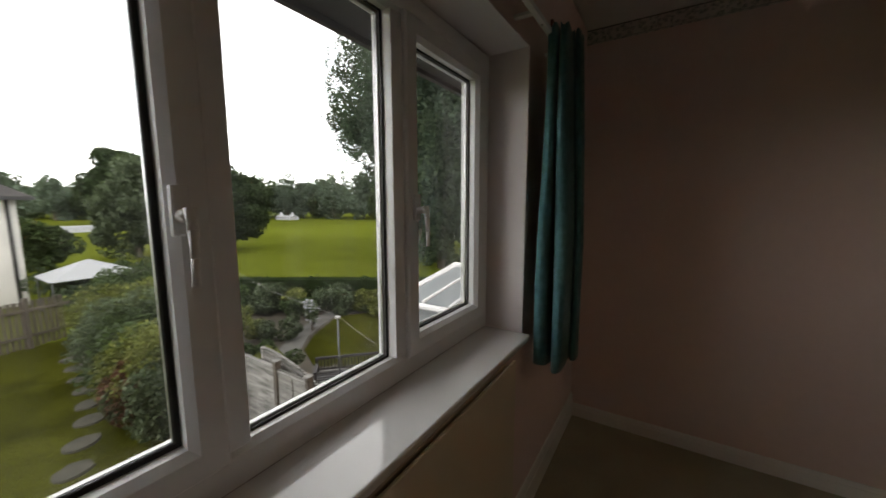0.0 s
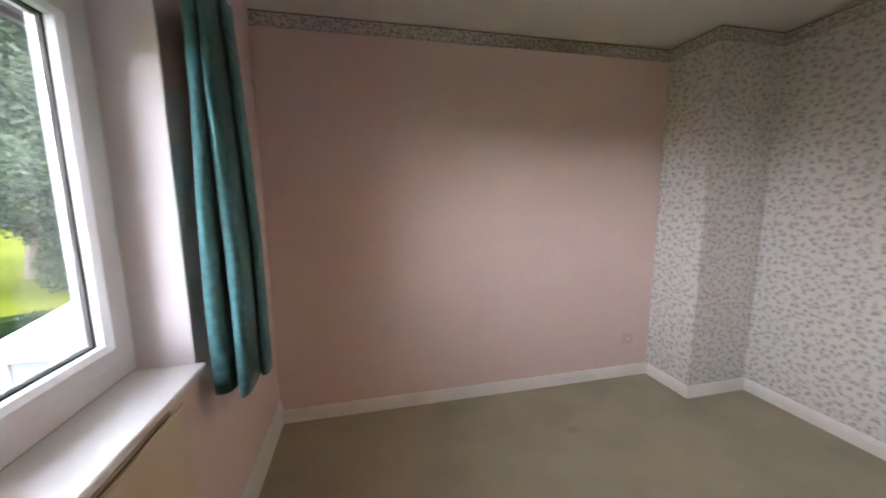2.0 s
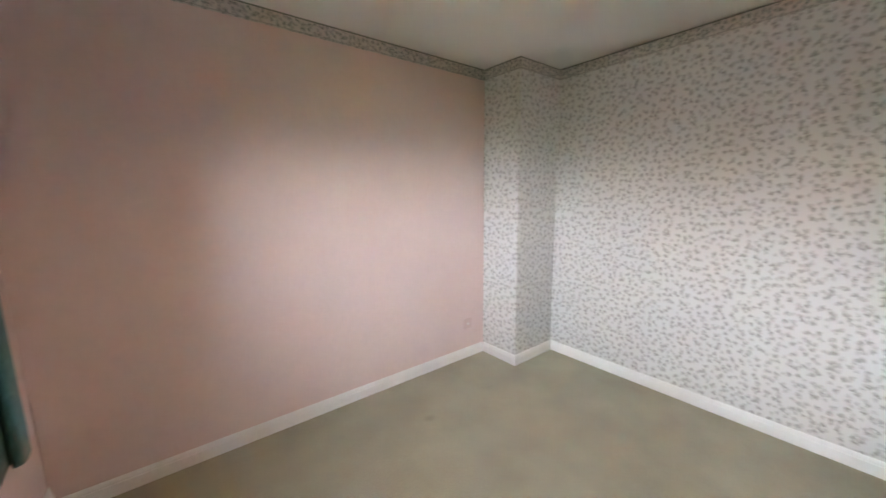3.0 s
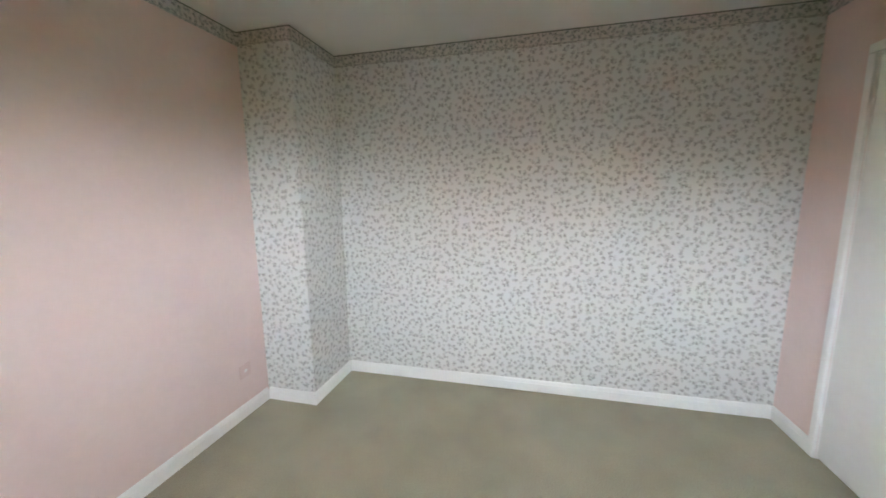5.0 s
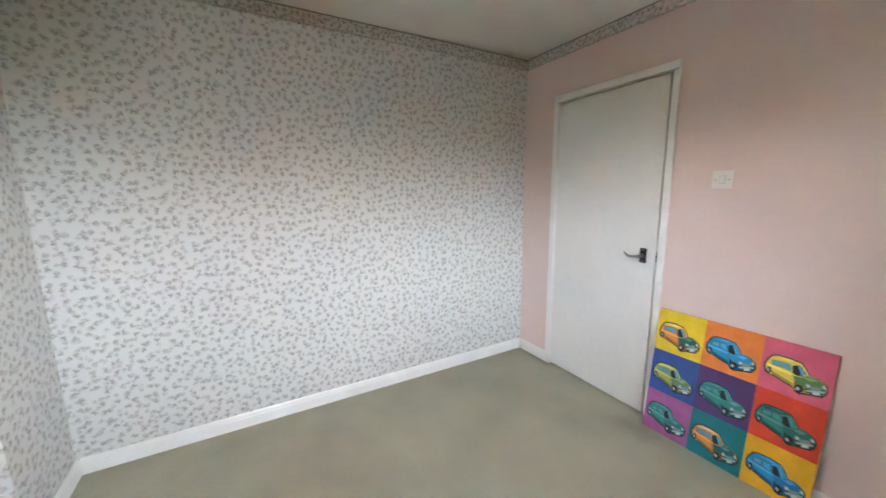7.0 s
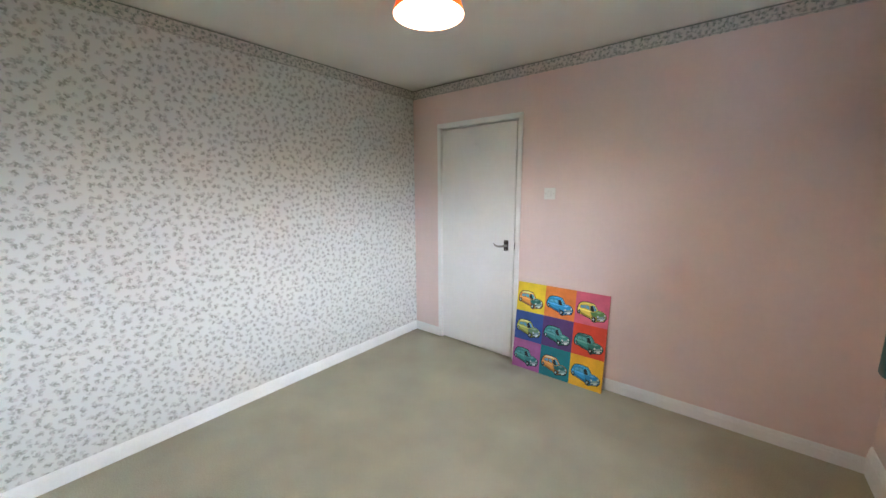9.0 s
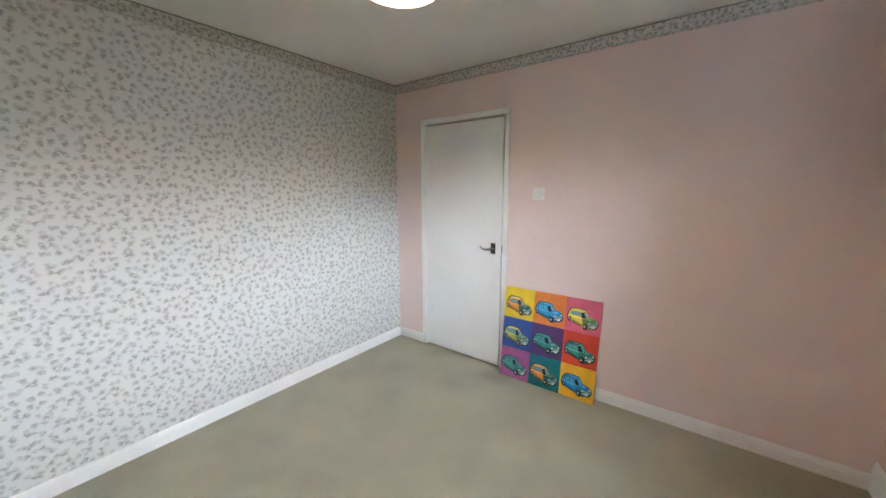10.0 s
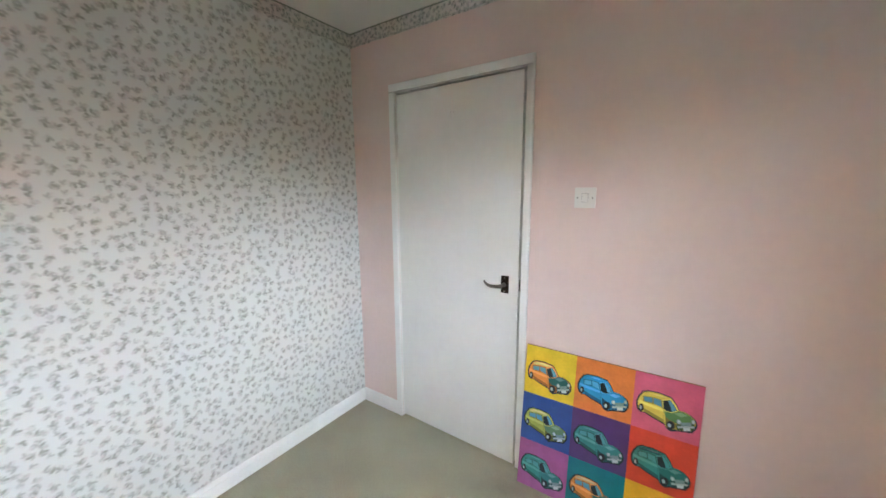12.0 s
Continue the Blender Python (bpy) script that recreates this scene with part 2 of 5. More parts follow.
def glass_material(name, dirt):
    m = bpy.data.materials.new(name)
    m.use_nodes = True
    nt = m.node_tree
    nt.nodes.clear()
    out = nt.nodes.new("ShaderNodeOutputMaterial")
    tr = nt.nodes.new("ShaderNodeBsdfTransparent")
    tr.inputs["Color"].default_value = (0.985, 0.99, 0.985, 1)
    gl = nt.nodes.new("ShaderNodeBsdfGlossy")
    gl.inputs["Roughness"].default_value = 0.02
    fr = nt.nodes.new("ShaderNodeLayerWeight")
    fr.inputs["Blend"].default_value = 0.5
    po = nt.nodes.new("ShaderNodeMath")
    po.operation = "POWER"
    po.inputs[1].default_value = 5.0
    sch = nt.nodes.new("ShaderNodeMath")
    sch.operation = "MULTIPLY_ADD"
    sch.inputs[1].default_value, sch.inputs[2].default_value = 0.6, 0.02
    mx = nt.nodes.new("ShaderNodeMixShader")
    nt.links.new(fr.outputs["Facing"], po.inputs[0])
    nt.links.new(po.outputs["Value"], sch.inputs[0])
    nt.links.new(sch.outputs["Value"], mx.inputs["Fac"])
    nt.links.new(tr.outputs["BSDF"], mx.inputs[1])
    nt.links.new(gl.outputs["BSDF"], mx.inputs[2])
    df = nt.nodes.new("ShaderNodeBsdfTranslucent")
    df.inputs["Color"].default_value = (0.8, 0.85, 0.9, 1)
    tc = nt.nodes.new("ShaderNodeTexCoord")
    mp = nt.nodes.new("ShaderNodeMapping")
    mp.inputs["Scale"].default_value = (1, 14, 2.5)
    no = nt.nodes.new("ShaderNodeTexNoise")
    no.inputs["Scale"].default_value, no.inputs["Detail"].default_value = 1.3, 6
    mr = nt.nodes.new("ShaderNodeMapRange")
    mr.inputs["From Min"].default_value, mr.inputs["From Max"].default_value = 0.42, 0.75
    mr.inputs["To Max"].default_value = dirt
    nt.links.new(tc.outputs["Object"], mp.inputs["Vector"])
    nt.links.new(mp.outputs["Vector"], no.inputs["Vector"])
    nt.links.new(no.outputs["Fac"], mr.inputs["Value"])
    m2 = nt.nodes.new("ShaderNodeMixShader")
    nt.links.new(mr.outputs["Result"], m2.inputs["Fac"])
    nt.links.new(mx.outputs["Shader"], m2.inputs[1])
    nt.links.new(df.outputs["BSDF"], m2.inputs[2])
    nt.links.new(m2.outputs["Shader"], out.inputs["Surface"])
    return m


M_glass = glass_material("window_glass", 0.004)
M_glass_dirty = glass_material("weathered_window_glass", 0.014)

M_field = add_bump(add_noise(mat("mown_field_grass", (0.082, 0.098, 0.013), 0.95, spec=0.0), 0.05, 0.22, second=(0.6, 0.14)), 9, 0.5, 0.05)
M_lawn = add_bump(add_noise(mat("garden_lawn", (0.043, 0.046, 0.007), 0.95, spec=0.0), 0.9, 0.38, second=(14, 0.35)), 30, 0.8, 0.04)
M_soil = add_bump(add_noise(mat("bed_soil", (0.05, 0.042, 0.03), 0.95), 3, 0.3), 20, 0.6, 0.03)
M_slab = add_bump(add_noise(mat("grey_paving", (0.10, 0.097, 0.09), 0.85), 2.5, 0.2, second=(25, 0.15)), 30, 0.4, 0.01)
M_stepstone = add_bump(add_noise(mat("mossy_stone", (0.052, 0.050, 0.036), 0.9), 5, 0.3, second=(30, 0.2)), 25, 0.5, 0.01)


def add_streaks(m, scale, amount):
    """Long weathered streaks; scale is the number of them a metre along each axis."""
    nt = m.node_tree
    b = nt.nodes["Principled BSDF"]
    before = b.inputs["Base Color"].links[0].from_socket
    tc = nt.nodes.new("ShaderNodeTexCoord")
    mp = nt.nodes.new("ShaderNodeMapping")
    mp.inputs["Scale"].default_value = scale
    no = nt.nodes.new("ShaderNodeTexNoise")
    no.inputs["Scale"].default_value, no.inputs["Detail"].default_value = 1.0, 5.0
    mr = nt.nodes.new("ShaderNodeMapRange")
    mr.inputs["From Min"].default_value, mr.inputs["From Max"].default_value = 0.32, 0.66
    mr.inputs["To Min"].default_value, mr.inputs["To Max"].default_value = 1 - amount, 1 + amount * 0.5
    sc = nt.nodes.new("ShaderNodeVectorMath")
    sc.operation = "SCALE"
    nt.links.new(tc.outputs["Object"], mp.inputs["Vector"])
    nt.links.new(mp.outputs["Vector"], no.inputs["Vector"])
    nt.links.new(no.outputs["Fac"], mr.inputs["Value"])
    nt.links.new(before, sc.inputs[0])
    nt.links.new(mr.outputs["Result"], sc.inputs["Scale"])
    nt.links.new(sc.outputs["Vector"], b.inputs["Base Color"])
    return m


M_fence = add_streaks(add_bump(add_noise(mat("weathered_fence_timber", (0.105, 0.088, 0.07), 0.85), 4, 0.25, second=(40, 0.2)), 40, 0.4, 0.004), (14, 14, 1.2), 0.5)
M_pale_fence = add_streaks(add_bump(add_noise(mat("silvered_fence_timber", (0.24, 0.235, 0.22), 0.85), 3, 0.3, second=(40, 0.2)), 40, 0.4, 0.004), (2.2, 10, 26), 0.62)
M_render = add_bump(add_noise(mat("white_house_render", (0.54, 0.53, 0.50), 0.85), 1.2, 0.08), 30, 0.4, 0.01)
M_roof = add_noise(mat("dark_roof_tile", (0.042, 0.038, 0.037), 0.8), 2, 0.2)
M_black = mat("black_plastic", (0.015, 0.015, 0.015), 0.5)
M_canvas_white = mat("white_canopy_fabric", (0.32, 0.335, 0.35), 0.7)
M_bench = add_noise(mat("dark_bench_timber", (0.035, 0.033, 0.035), 0.7), 6, 0.3)
M_bark = add_bump(add_noise(mat("tree_bark", (0.09, 0.07, 0.05), 0.9), 4, 0.3), 12, 0.8, 0.03)
M_poly = add_noise(mat("polycarbonate_roof", (0.22, 0.24, 0.25), 0.35), 1.5, 0.06)
M_rope = mat("white_line", (0.34, 0.34, 0.33), 0.6)
M_pole = mat("grey_galvanised_pole", (0.11, 0.115, 0.12), 0.45, 0.6)
M_brick = add_bump(add_noise(mat("outer_brickwork", (0.28, 0.17, 0.12), 0.9), 3, 0.2), 30, 0.4, 0.01)
M_soffit = add_noise(mat("dark_soffit_board", (0.07, 0.07, 0.075), 0.7), 3, 0.2)


def leaf_material(name, base, trans=0.3):
    m = add_noise(mat(name, base, 0.6, spec=0.2), 0.8, 0.42, island=True)
    nt = m.node_tree
    b = nt.nodes["Principled BSDF"]
    tr = nt.nodes.new("ShaderNodeBsdfTranslucent")
    tr.inputs["Color"].default_value = (base[0] * 1.5, base[1] * 1.6, base[2], 1)
    mx = nt.nodes.new("ShaderNodeMixShader")
    mx.inputs["Fac"].default_value = trans
    nt.links.new(b.outputs["BSDF"], mx.inputs[1])
    nt.links.new(tr.outputs["BSDF"], mx.inputs[2])
    nt.links.new(mx.outputs["Shader"], nt.nodes["Material Output"].inputs["Surface"])
    return m


M_leaf_dark = leaf_material("dark_tree_leaves", (0.028, 0.044, 0.020))
M_leaf_mid = leaf_material("mid_tree_leaves", (0.040, 0.062, 0.024))
M_leaf_light = leaf_material("pale_shrub_leaves", (0.105, 0.118, 0.032))
M_leaf_grey = leaf_material("grey_green_leaves", (0.058, 0.078, 0.045))
M_leaf_red = leaf_material("reddish_leaves", (0.085, 0.038, 0.025))
# the blue-green cast paints in the haze reflected by the window glass
M_leaf_glass_haze = leaf_material("glass_hazed_tree_leaves", (0.046, 0.070, 0.045))
# distance haze is mixed into this leaf colour: lighter and bluer
M_leaf_hazed = leaf_material("haze_paled_leaves", (0.080, 0.108, 0.080))
M_leaf_hedge = leaf_material("clipped_hedge_leaves", (0.024, 0.042, 0.015))
# near-black green: the shade between the hedge's leaves, put into the core's colour
M_hedge_shade = add_noise(mat("hedge_inner_shade", (0.012, 0.02, 0.007), 0.95, spec=0.0), 6, 0.4)
M_flower_white = mat("white_petals", (0.33, 0.34, 0.36), 0.7)

# ---- mesh helpers ----


def bm_box(bm, x0, x1, y0, y1, z0, z1):
    vs = [bm.verts.new((x, y, z)) for x in (x0, x1) for y in (y0, y1) for z in (z0, z1)]
    for f in ((0, 1, 3, 2), (4, 6, 7, 5), (0, 4, 5, 1), (2, 3, 7, 6), (0, 2, 6, 4), (1, 5, 7, 3)):
        bm.faces.new([vs[i] for i in f])


def box(*sides, bevel=0.0, seg=2):
    """A bmesh of one box, its edges rounded by bevel."""
    bm = bmesh.new()
    bm_box(bm, *sides)
    if bevel:
        bmesh.ops.bevel(bm, geom=bm.edges[:], offset=bevel, segments=seg, affect="EDGES", profile=0.6)
    return bm


def boxes(rows):
    bm = bmesh.new()
    for r in rows:
        bm_box(bm, *r)
    return bm


def tube(bm, p0, p1, r0, r1, n=10, cap=True):
    p0, p1 = Vector(p0), Vector(p1)
    q = (p1 - p0).to_track_quat("Z", "Y")
    rings = []
    for p, r in ((p0, r0), (p1, r1)):
        rings.append([bm.verts.new(p + q @ Vector((r * math.cos(a), r * math.sin(a), 0))) for a in (2 * math.pi * i / n for i in range(n))])
    for i in range(n):
        bm.faces.new((rings[0][i], rings[0][(i + 1) % n], rings[1][(i + 1) % n], rings[1][i]))
    if cap:
        bm.faces.new(rings[0][::-1])
        bm.faces.new(rings[1])


def pipe(points, r, n=8):
    bm = bmesh.new()
    for a, b in zip(points, points[1:]):
        tube(bm, a, b, r, r, n)
    return bm


def prism(outline, axis, a, b):
    """A flat outline of (u, v) pairs pushed along an axis from a to b."""
    bm = bmesh.new()
    place = {"x": lambda u, v, w: (w, u, v), "y": lambda u, v, w: (u, w, v), "z": lambda u, v, w: (u, v, w)}[axis]
    lo = [bm.verts.new(place(u, v, a)) for u, v in outline]
    hi = [bm.verts.new(place(u, v, b)) for u, v in outline]
    n = len(outline)
    bm.faces.new(lo)
    bm.faces.new(hi[::-1])
    for i in range(n):
        bm.faces.new((lo[i], hi[i], hi[(i + 1) % n], lo[(i + 1) % n]))
    bmesh.ops.recalc_face_normals(bm, faces=bm.faces[:])
    return bm


def mesh_of(name, bm, material, smooth=False):
    me = bpy.data.meshes.new(name)
    bmesh.ops.recalc_face_normals(bm, faces=bm.faces[:])
    bm.to_mesh(me)
    bm.free()
    me.materials.append(material)
    if smooth:
        for p in me.polygons:
            p.use_smooth = True
    return me


def part(name, bm, material, parent=None, label="", smooth=False):
    ob = new(name, mesh_of(name, bm, material, smooth))
    ob.parent = parent
    if label:
        ob["label"] = label
    return ob


def shared(name, me, parent, m):
    """One more object on a mesh that is there already."""
    ob = new(name, me)
    ob.parent = parent
    ob.matrix_local = m
    return ob


def thing(name, label, category, group="", at=(0, 0, 0), kind=""):
    ob = new(name)
    ob.location = at
    ob.empty_display_size = 0.1
    return tagged(ob, label, category, group, kind)


def structure(name, bm, material, label, category, smooth=False):
    return tagged(part(name, bm, material, None, "", smooth), label, category, kind="structure")


# ---- room: x from the window wall to the papered wall, y from the door wall to the far wall ----
XW, YN = -3.165, 3.24
BX, BY = -0.49, 2.872
WY0, WY1, WZ0, WZ1 = 0.713, 2.257, 0.845, 1.955
DX0, DX1, DZ = -1.132, -0.350, 2.002

floor = structure("floor", box(XW - 0.1, 0.1, -0.1, YN + 0.1, -0.12, 0.0), M_carpet, "worn olive-beige fitted carpet with faint darker stains", "carpet")
structure("ceiling", box(XW - 0.3, 0.12, -0.12, YN + 0.12, H, H + 0.12), M_ceiling, "plain white emulsioned ceiling", "ceiling")
structure("wall_east", box(0.0, 0.12, -0.12, YN + 0.12, 0.0, H), M_floral, "wall papered with small grey-green floral sprigs", "wall")
structure("wall_north", box(XW - 0.28, 0.0, YN, YN + 0.12, 0.0, H), M_pink, "plain salmon-pink emulsioned wall", "wall")
structure("wall_boxing", box(BX, -0.001, BY, YN - 0.001, 0.0, H), M_floral, "boxed-in corner papered with small floral sprigs", "wall")
structure("wall_south", boxes([(XW - 0.28, DX0, -0.12, 0, 0, H), (DX1, 0, -0.12, 0, 0, H), (DX0, DX1, -0.12, 0, DZ, H)]), M_pink,
          "salmon-pink emulsioned wall with a doorway", "wall")
structure("wall_west", boxes([(XW - 0.14, XW, 0, YN, 0, WZ0), (XW - 0.14, XW, 0, YN, WZ1, H),
                              (XW - 0.14, XW, 0, WY0, WZ0, WZ1), (XW - 0.14, XW, WY1, YN, WZ0, WZ1)]), M_pink,
          "salmon-pink wall with a wide window opening", "wall")
structure("wall_west_outer", boxes([(XW - 0.28, XW - 0.14, -6, 12, -2.6, WZ0), (XW - 0.28, XW - 0.14, -6, 12, WZ1, H + 0.1),
                                    (XW - 0.28, XW - 0.14, -6, WY0, WZ0, WZ1), (XW - 0.28, XW - 0.14, WY1, 12, WZ0, WZ1)]), M_brick,
          "red-brown outer brickwork of the house", "wall")
structure("window_reveal", boxes([(XW - 0.165, XW - 0.001, WY1 - 0.004, WY1 + 0.01, WZ0, WZ1), (XW - 0.165, XW - 0.001, WY0 - 0.01, WY0 + 0.004, WZ0, WZ1),
                                  (XW - 0.165, XW - 0.001, WY0 + 0.004, WY1 - 0.004, WZ1 - 0.004, WZ1 + 0.01)]), M_reveal,
          "pale painted plaster reveal round the window", "window reveal")
# the dark landing behind the door
structure("landing_shell", boxes([(-1.6, 0.1, -1.4, -1.3, 0, H), (-1.7, -1.6, -1.4, -0.12, 0, H), (0.1, 0.2, -1.4, -0.12, 0, H),
                                  (-1.7, 0.2, -1.4, -0.12, -0.1, -0.001), (-1.7, 0.2, -1.4, -0.12, H, H + 0.1)]), M_dark, "unlit landing beyond the door", "landing")

# skirting with a rounded top edge
SK = 0.014


def skirting(name, x0, x1, y0, y1, h, high):
    """A board with a chamfered and stepped top; high tells that the wall lies on the side of the larger coordinate."""
    t = min(x1 - x0, y1 - y0)
    profile = [(0, 0), (t, 0), (t, h * 0.70), (t * 0.78, h * 0.725), (t * 0.80, h * 0.80), (t * 0.62, h * 0.90), (t * 0.36, h * 0.98), (t * 0.2, h), (0, h)]
    if x1 - x0 < y1 - y0:
        bm = prism([((x1 - d) if high else (x0 + d), z) for d, z in profile], "y", y0, y1)
    else:
        bm = prism([((y1 - d) if high else (y0 + d), z) for d, z in profile], "x", x0, x1)
    structure(name, bm, M_gloss, "white gloss-painted moulded skirting board", "skirting")


skirting("baseboard_east", -SK, 0.0, SK, BY - SK, 0.085, True)
skirting("baseboard_boxing_south", BX - SK, 0.0, BY - SK, BY, 0.085, True)
skirting("baseboard_boxing_west", BX - SK, BX, BY, YN - SK, 0.085, True)
skirting("baseboard_north", XW + SK, BX - SK, YN - SK, YN, 0.085, True)
skirting("baseboard_south_corner", -0.310, 0.0, 0.0, SK, 0.085, False)
skirting("baseboard_south", XW + SK, -1.168, 0.0, SK, 0.085, False)
skirting("baseboard_west", XW, XW + SK, 0.0, YN, 0.155, False)

# paper border under the ceiling
BH, BT = 0.084, 0.002
for name, side in (("border_east", (-BT, 0, 0, BY)), ("border_boxing_south", (BX, 0, BY - BT, BY)), ("border_boxing_west", (BX - BT, BX, BY - BT, YN)),
                   ("border_north", (XW, BX - BT, YN - BT, YN)), ("border_south", (XW, -BT, 0, BT))):
    structure(name, box(*side, H - BH, H - 0.0005), M_border, "floral paper border with a dark green edge line", "wallpaper border")

# the rest of the house, closed round the room
structure("upper_floor_slab", box(XW - 0.139, 5.0, -6, 12, -0.36, -0.121), M_ceiling, "storey floor between the rooms", "floor slab")
structure("wall_east_outer", box(5.0, 5.28, -6, 12, -2.6, H + 0.1), M_brick, "red-brown outer brickwork of the house", "wall")
structure("wall_south_outer", box(XW - 0.28, 5.28, -6.28, -6, -2.6, H + 0.1), M_brick, "red-brown outer brickwork of the house", "wall")
structure("wall_north_outer", box(XW - 0.28, 5.28, 12, 12.28, -2.6, H + 0.1), M_brick, "red-brown outer brickwork of the house", "wall")

# unseen block, added to cut southern sky light off the pink wall
structure("wall_sky_blocker", box(-4.9, XW - 0.281, -6, -1.5, -2.6, H + 0.1), M_brick, "unseen brick block added to shade the window from the southern sky", "wall")

# ---- door ----
door = thing("door_1", "plain white flush door standing slightly ajar", "door", at=(DX1 - 0.004, -0.004, 0), kind="structure")
door.rotation_euler = (0, 0, radians(-1.35))
LW, LH, LT = 0.7655, 1.9845, 0.036
leaf_panel = part("door_leaf", box(-LW, 0, -LT, 0, 0.012, LH, bevel=0.002), M_door, door)
HX, HZ = -0.697, 0.990
plate = part("handle_plate", box(HX - 0.020, HX + 0.020, 0.0, 0.008, HZ - 0.044, HZ + 0.044, bevel=0.003), M_bronze, door, "dark bronze lever plate")
lever = bmesh.new()
tube(lever, (HX, 0.006, HZ), (HX, 0.05, HZ), 0.010, 0.009, 12)
path = [(HX - 0.004, 0.048, HZ), (HX + 0.025, 0.052, HZ - 0.004), (HX + 0.054, 0.053, HZ - 0.006), (HX + 0.079, 0.051, HZ + 0.002), (HX + 0.094, 0.048, HZ + 0.015)]
for (a, b), (r0, r1) in zip(zip(path, path[1:]), ((0.010, 0.009), (0.009, 0.008), (0.008, 0.007), (0.007, 0.005))):
    tube(lever, a, b, r0, r1, 10)
part("lever", lever, M_chrome, plate, "worn metal lever", True)
for dz in (-0.034, 0.034):
    s = bmesh.new()
    tube(s, (HX, 0.006, HZ + dz), (HX, 0.0092, HZ + dz), 0.004, 0.004, 10)
    part("screw", s, M_steel, plate)
part("latch_plate", box(-LW - 0.001, -LW + 0.002, -0.028, -0.008, HZ - 0.028, HZ + 0.028), M_steel, door, "small steel latch plate")
s = bmesh.new()
tube(s, (-LW + 0.001, -0.018, HZ), (-LW - 0.008, -0.016, HZ), 0.008, 0.006, 10)
part("latch_bolt", s, M_bronze, door)
for dx in (0.0, 0.017):
    s = bmesh.new()
    tube(s, (-0.385 + dx, -0.001, 1.847), (-0.385 + dx, 0.004, 1.847), 0.0045, 0.004, 10)
    tube(s, (-0.385 + dx, 0.004, 1.847), (-0.385 + dx, 0.008, 1.822), 0.0035, 0.003, 8)
    part("hook", s, M_gloss, door, "tiny painted steel hook")
for hz in (0.23, 1.76):
    s = bmesh.new()
    tube(s, (0.004, 0.004, hz - 0.04), (0.004, 0.004, hz + 0.04), 0.005, 0.005, 10)
    part("hinge", s, M_gloss, door, "painted hinge knuckle", True)

doorframe = thing("door_frame_1", "white gloss-painted door lining and moulded architrave", "door frame", kind="structure")
AO0, AO1, AT = -1.167, -0.311, 2.042


def architrave(name, x0, x1, z0, z1):
    part(name, box(x0, x1, 0.0, 0.017, z0, z1, bevel=0.005), M_gloss, doorframe)


architrave("architrave", AO0, DX0 + 0.001, 0, AT - 0.044)
architrave("architrave", DX1 - 0.001, AO1, 0, AT - 0.044)
architrave("architrave_head", AO0, AO1, AT - 0.0435, AT)
part("door_lining", boxes([(DX0 - 0.001, DX0 + 0.0025, -0.12, -0.001, 0, DZ - 0.002), (DX1 - 0.0025, DX1 + 0.001, -0.12, -0.001, 0, DZ - 0.002),
                           (DX0 + 0.0025, DX1 - 0.0025, -0.12, -0.001, DZ - 0.006, DZ - 0.002)]), M_gloss, doorframe)
part("door_stop", boxes([(DX0 + 0.0025, DX0 + 0.007, -0.09, -0.052, 0, DZ - 0.006), (DX1 - 0.016, DX1 - 0.0025, -0.09, -0.052, 0, DZ - 0.006),
                         (DX0 + 0.007, DX1 - 0.016, -0.09, -0.052, DZ - 0.009, DZ - 0.006)]), M_gloss, doorframe)

# ---- light switch and socket ----
switch = thing("light_switch", "square white plastic light switch on the pink wall", "light switch", at=(-1.404, 0, 1.42))
plate = part("plate", box(-0.043, 0.043, 0.0, 0.009, -0.043, 0.043, bevel=0.003), M_switch, switch)
# thin grey plate paints the shadow line that sets off the rocker
part("rocker_shadow_line", box(-0.0135, 0.0135, 0.0085, 0.0096, -0.0195, 0.0195), mat("painted_shadow_gap", (0.48, 0.46, 0.44), 0.6), switch, "grey plate painted as the shadow line round the rocker")
part("rocker", prism([(0.0086, -0.0175), (0.0150, -0.0175), (0.0105, 0.0175), (0.0086, 0.0175)], "x", -0.0115, 0.0115), M_switch, switch)
for dx in (-0.030, 0.030):
    s = bmesh.new()
    tube(s, (dx, 0.0085, 0), (dx, 0.0098, 0), 0.0035, 0.0035, 10)
    part("screw", s, M_steel, switch)
socket = thing("wall_socket", "small pink-tinted plastic socket plate low on the wall", "socket", at=(-0.68, YN, 0.30))
part("plate", box(-0.043, 0.043, -0.009, 0.0, -0.043, 0.043, bevel=0.003), M_socket, socket)
part("outlet", box(-0.009, 0.009, -0.012, -0.008, -0.009, 0.009, bevel=0.002), M_switch, socket)

# ---- window ----
FX0, FX1 = XW - 0.225, XW - 0.157
window = thing("window_1", "white plastic three-light casement window, closed", "window", kind="structure")


def ring(name, y0, y1, z0, z1, w, x0, x1, parent, material=M_upvc, bevel=0.006, label=""):
    """A rectangular frame of four mitred bars, w wide, standing between x0 and x1."""
    bm = bmesh.new()
    prof = [(0, x0), (0, x1 - bevel), (bevel, x1), (w - bevel * 2, x1), (w, x1 - bevel * 2.5), (w, x0)]
    corners = [(y0, z0, 1, 1), (y1, z0, -1, 1), (y1, z1, -1, -1), (y0, z1, 1, -1)]
    loops = [[bm.verts.new((x, y + sy * d, z + sz * d)) for d, x in prof] for y, z, sy, sz in corners]
    n = len(prof)
    for a in range(4):
        for i in range(n):
            bm.faces.new((loops[a][i], loops[a][(i + 1) % n], loops[(a + 1) % 4][(i + 1) % n], loops[(a + 1) % 4][i]))
    return part(name, bm, material, parent, label)


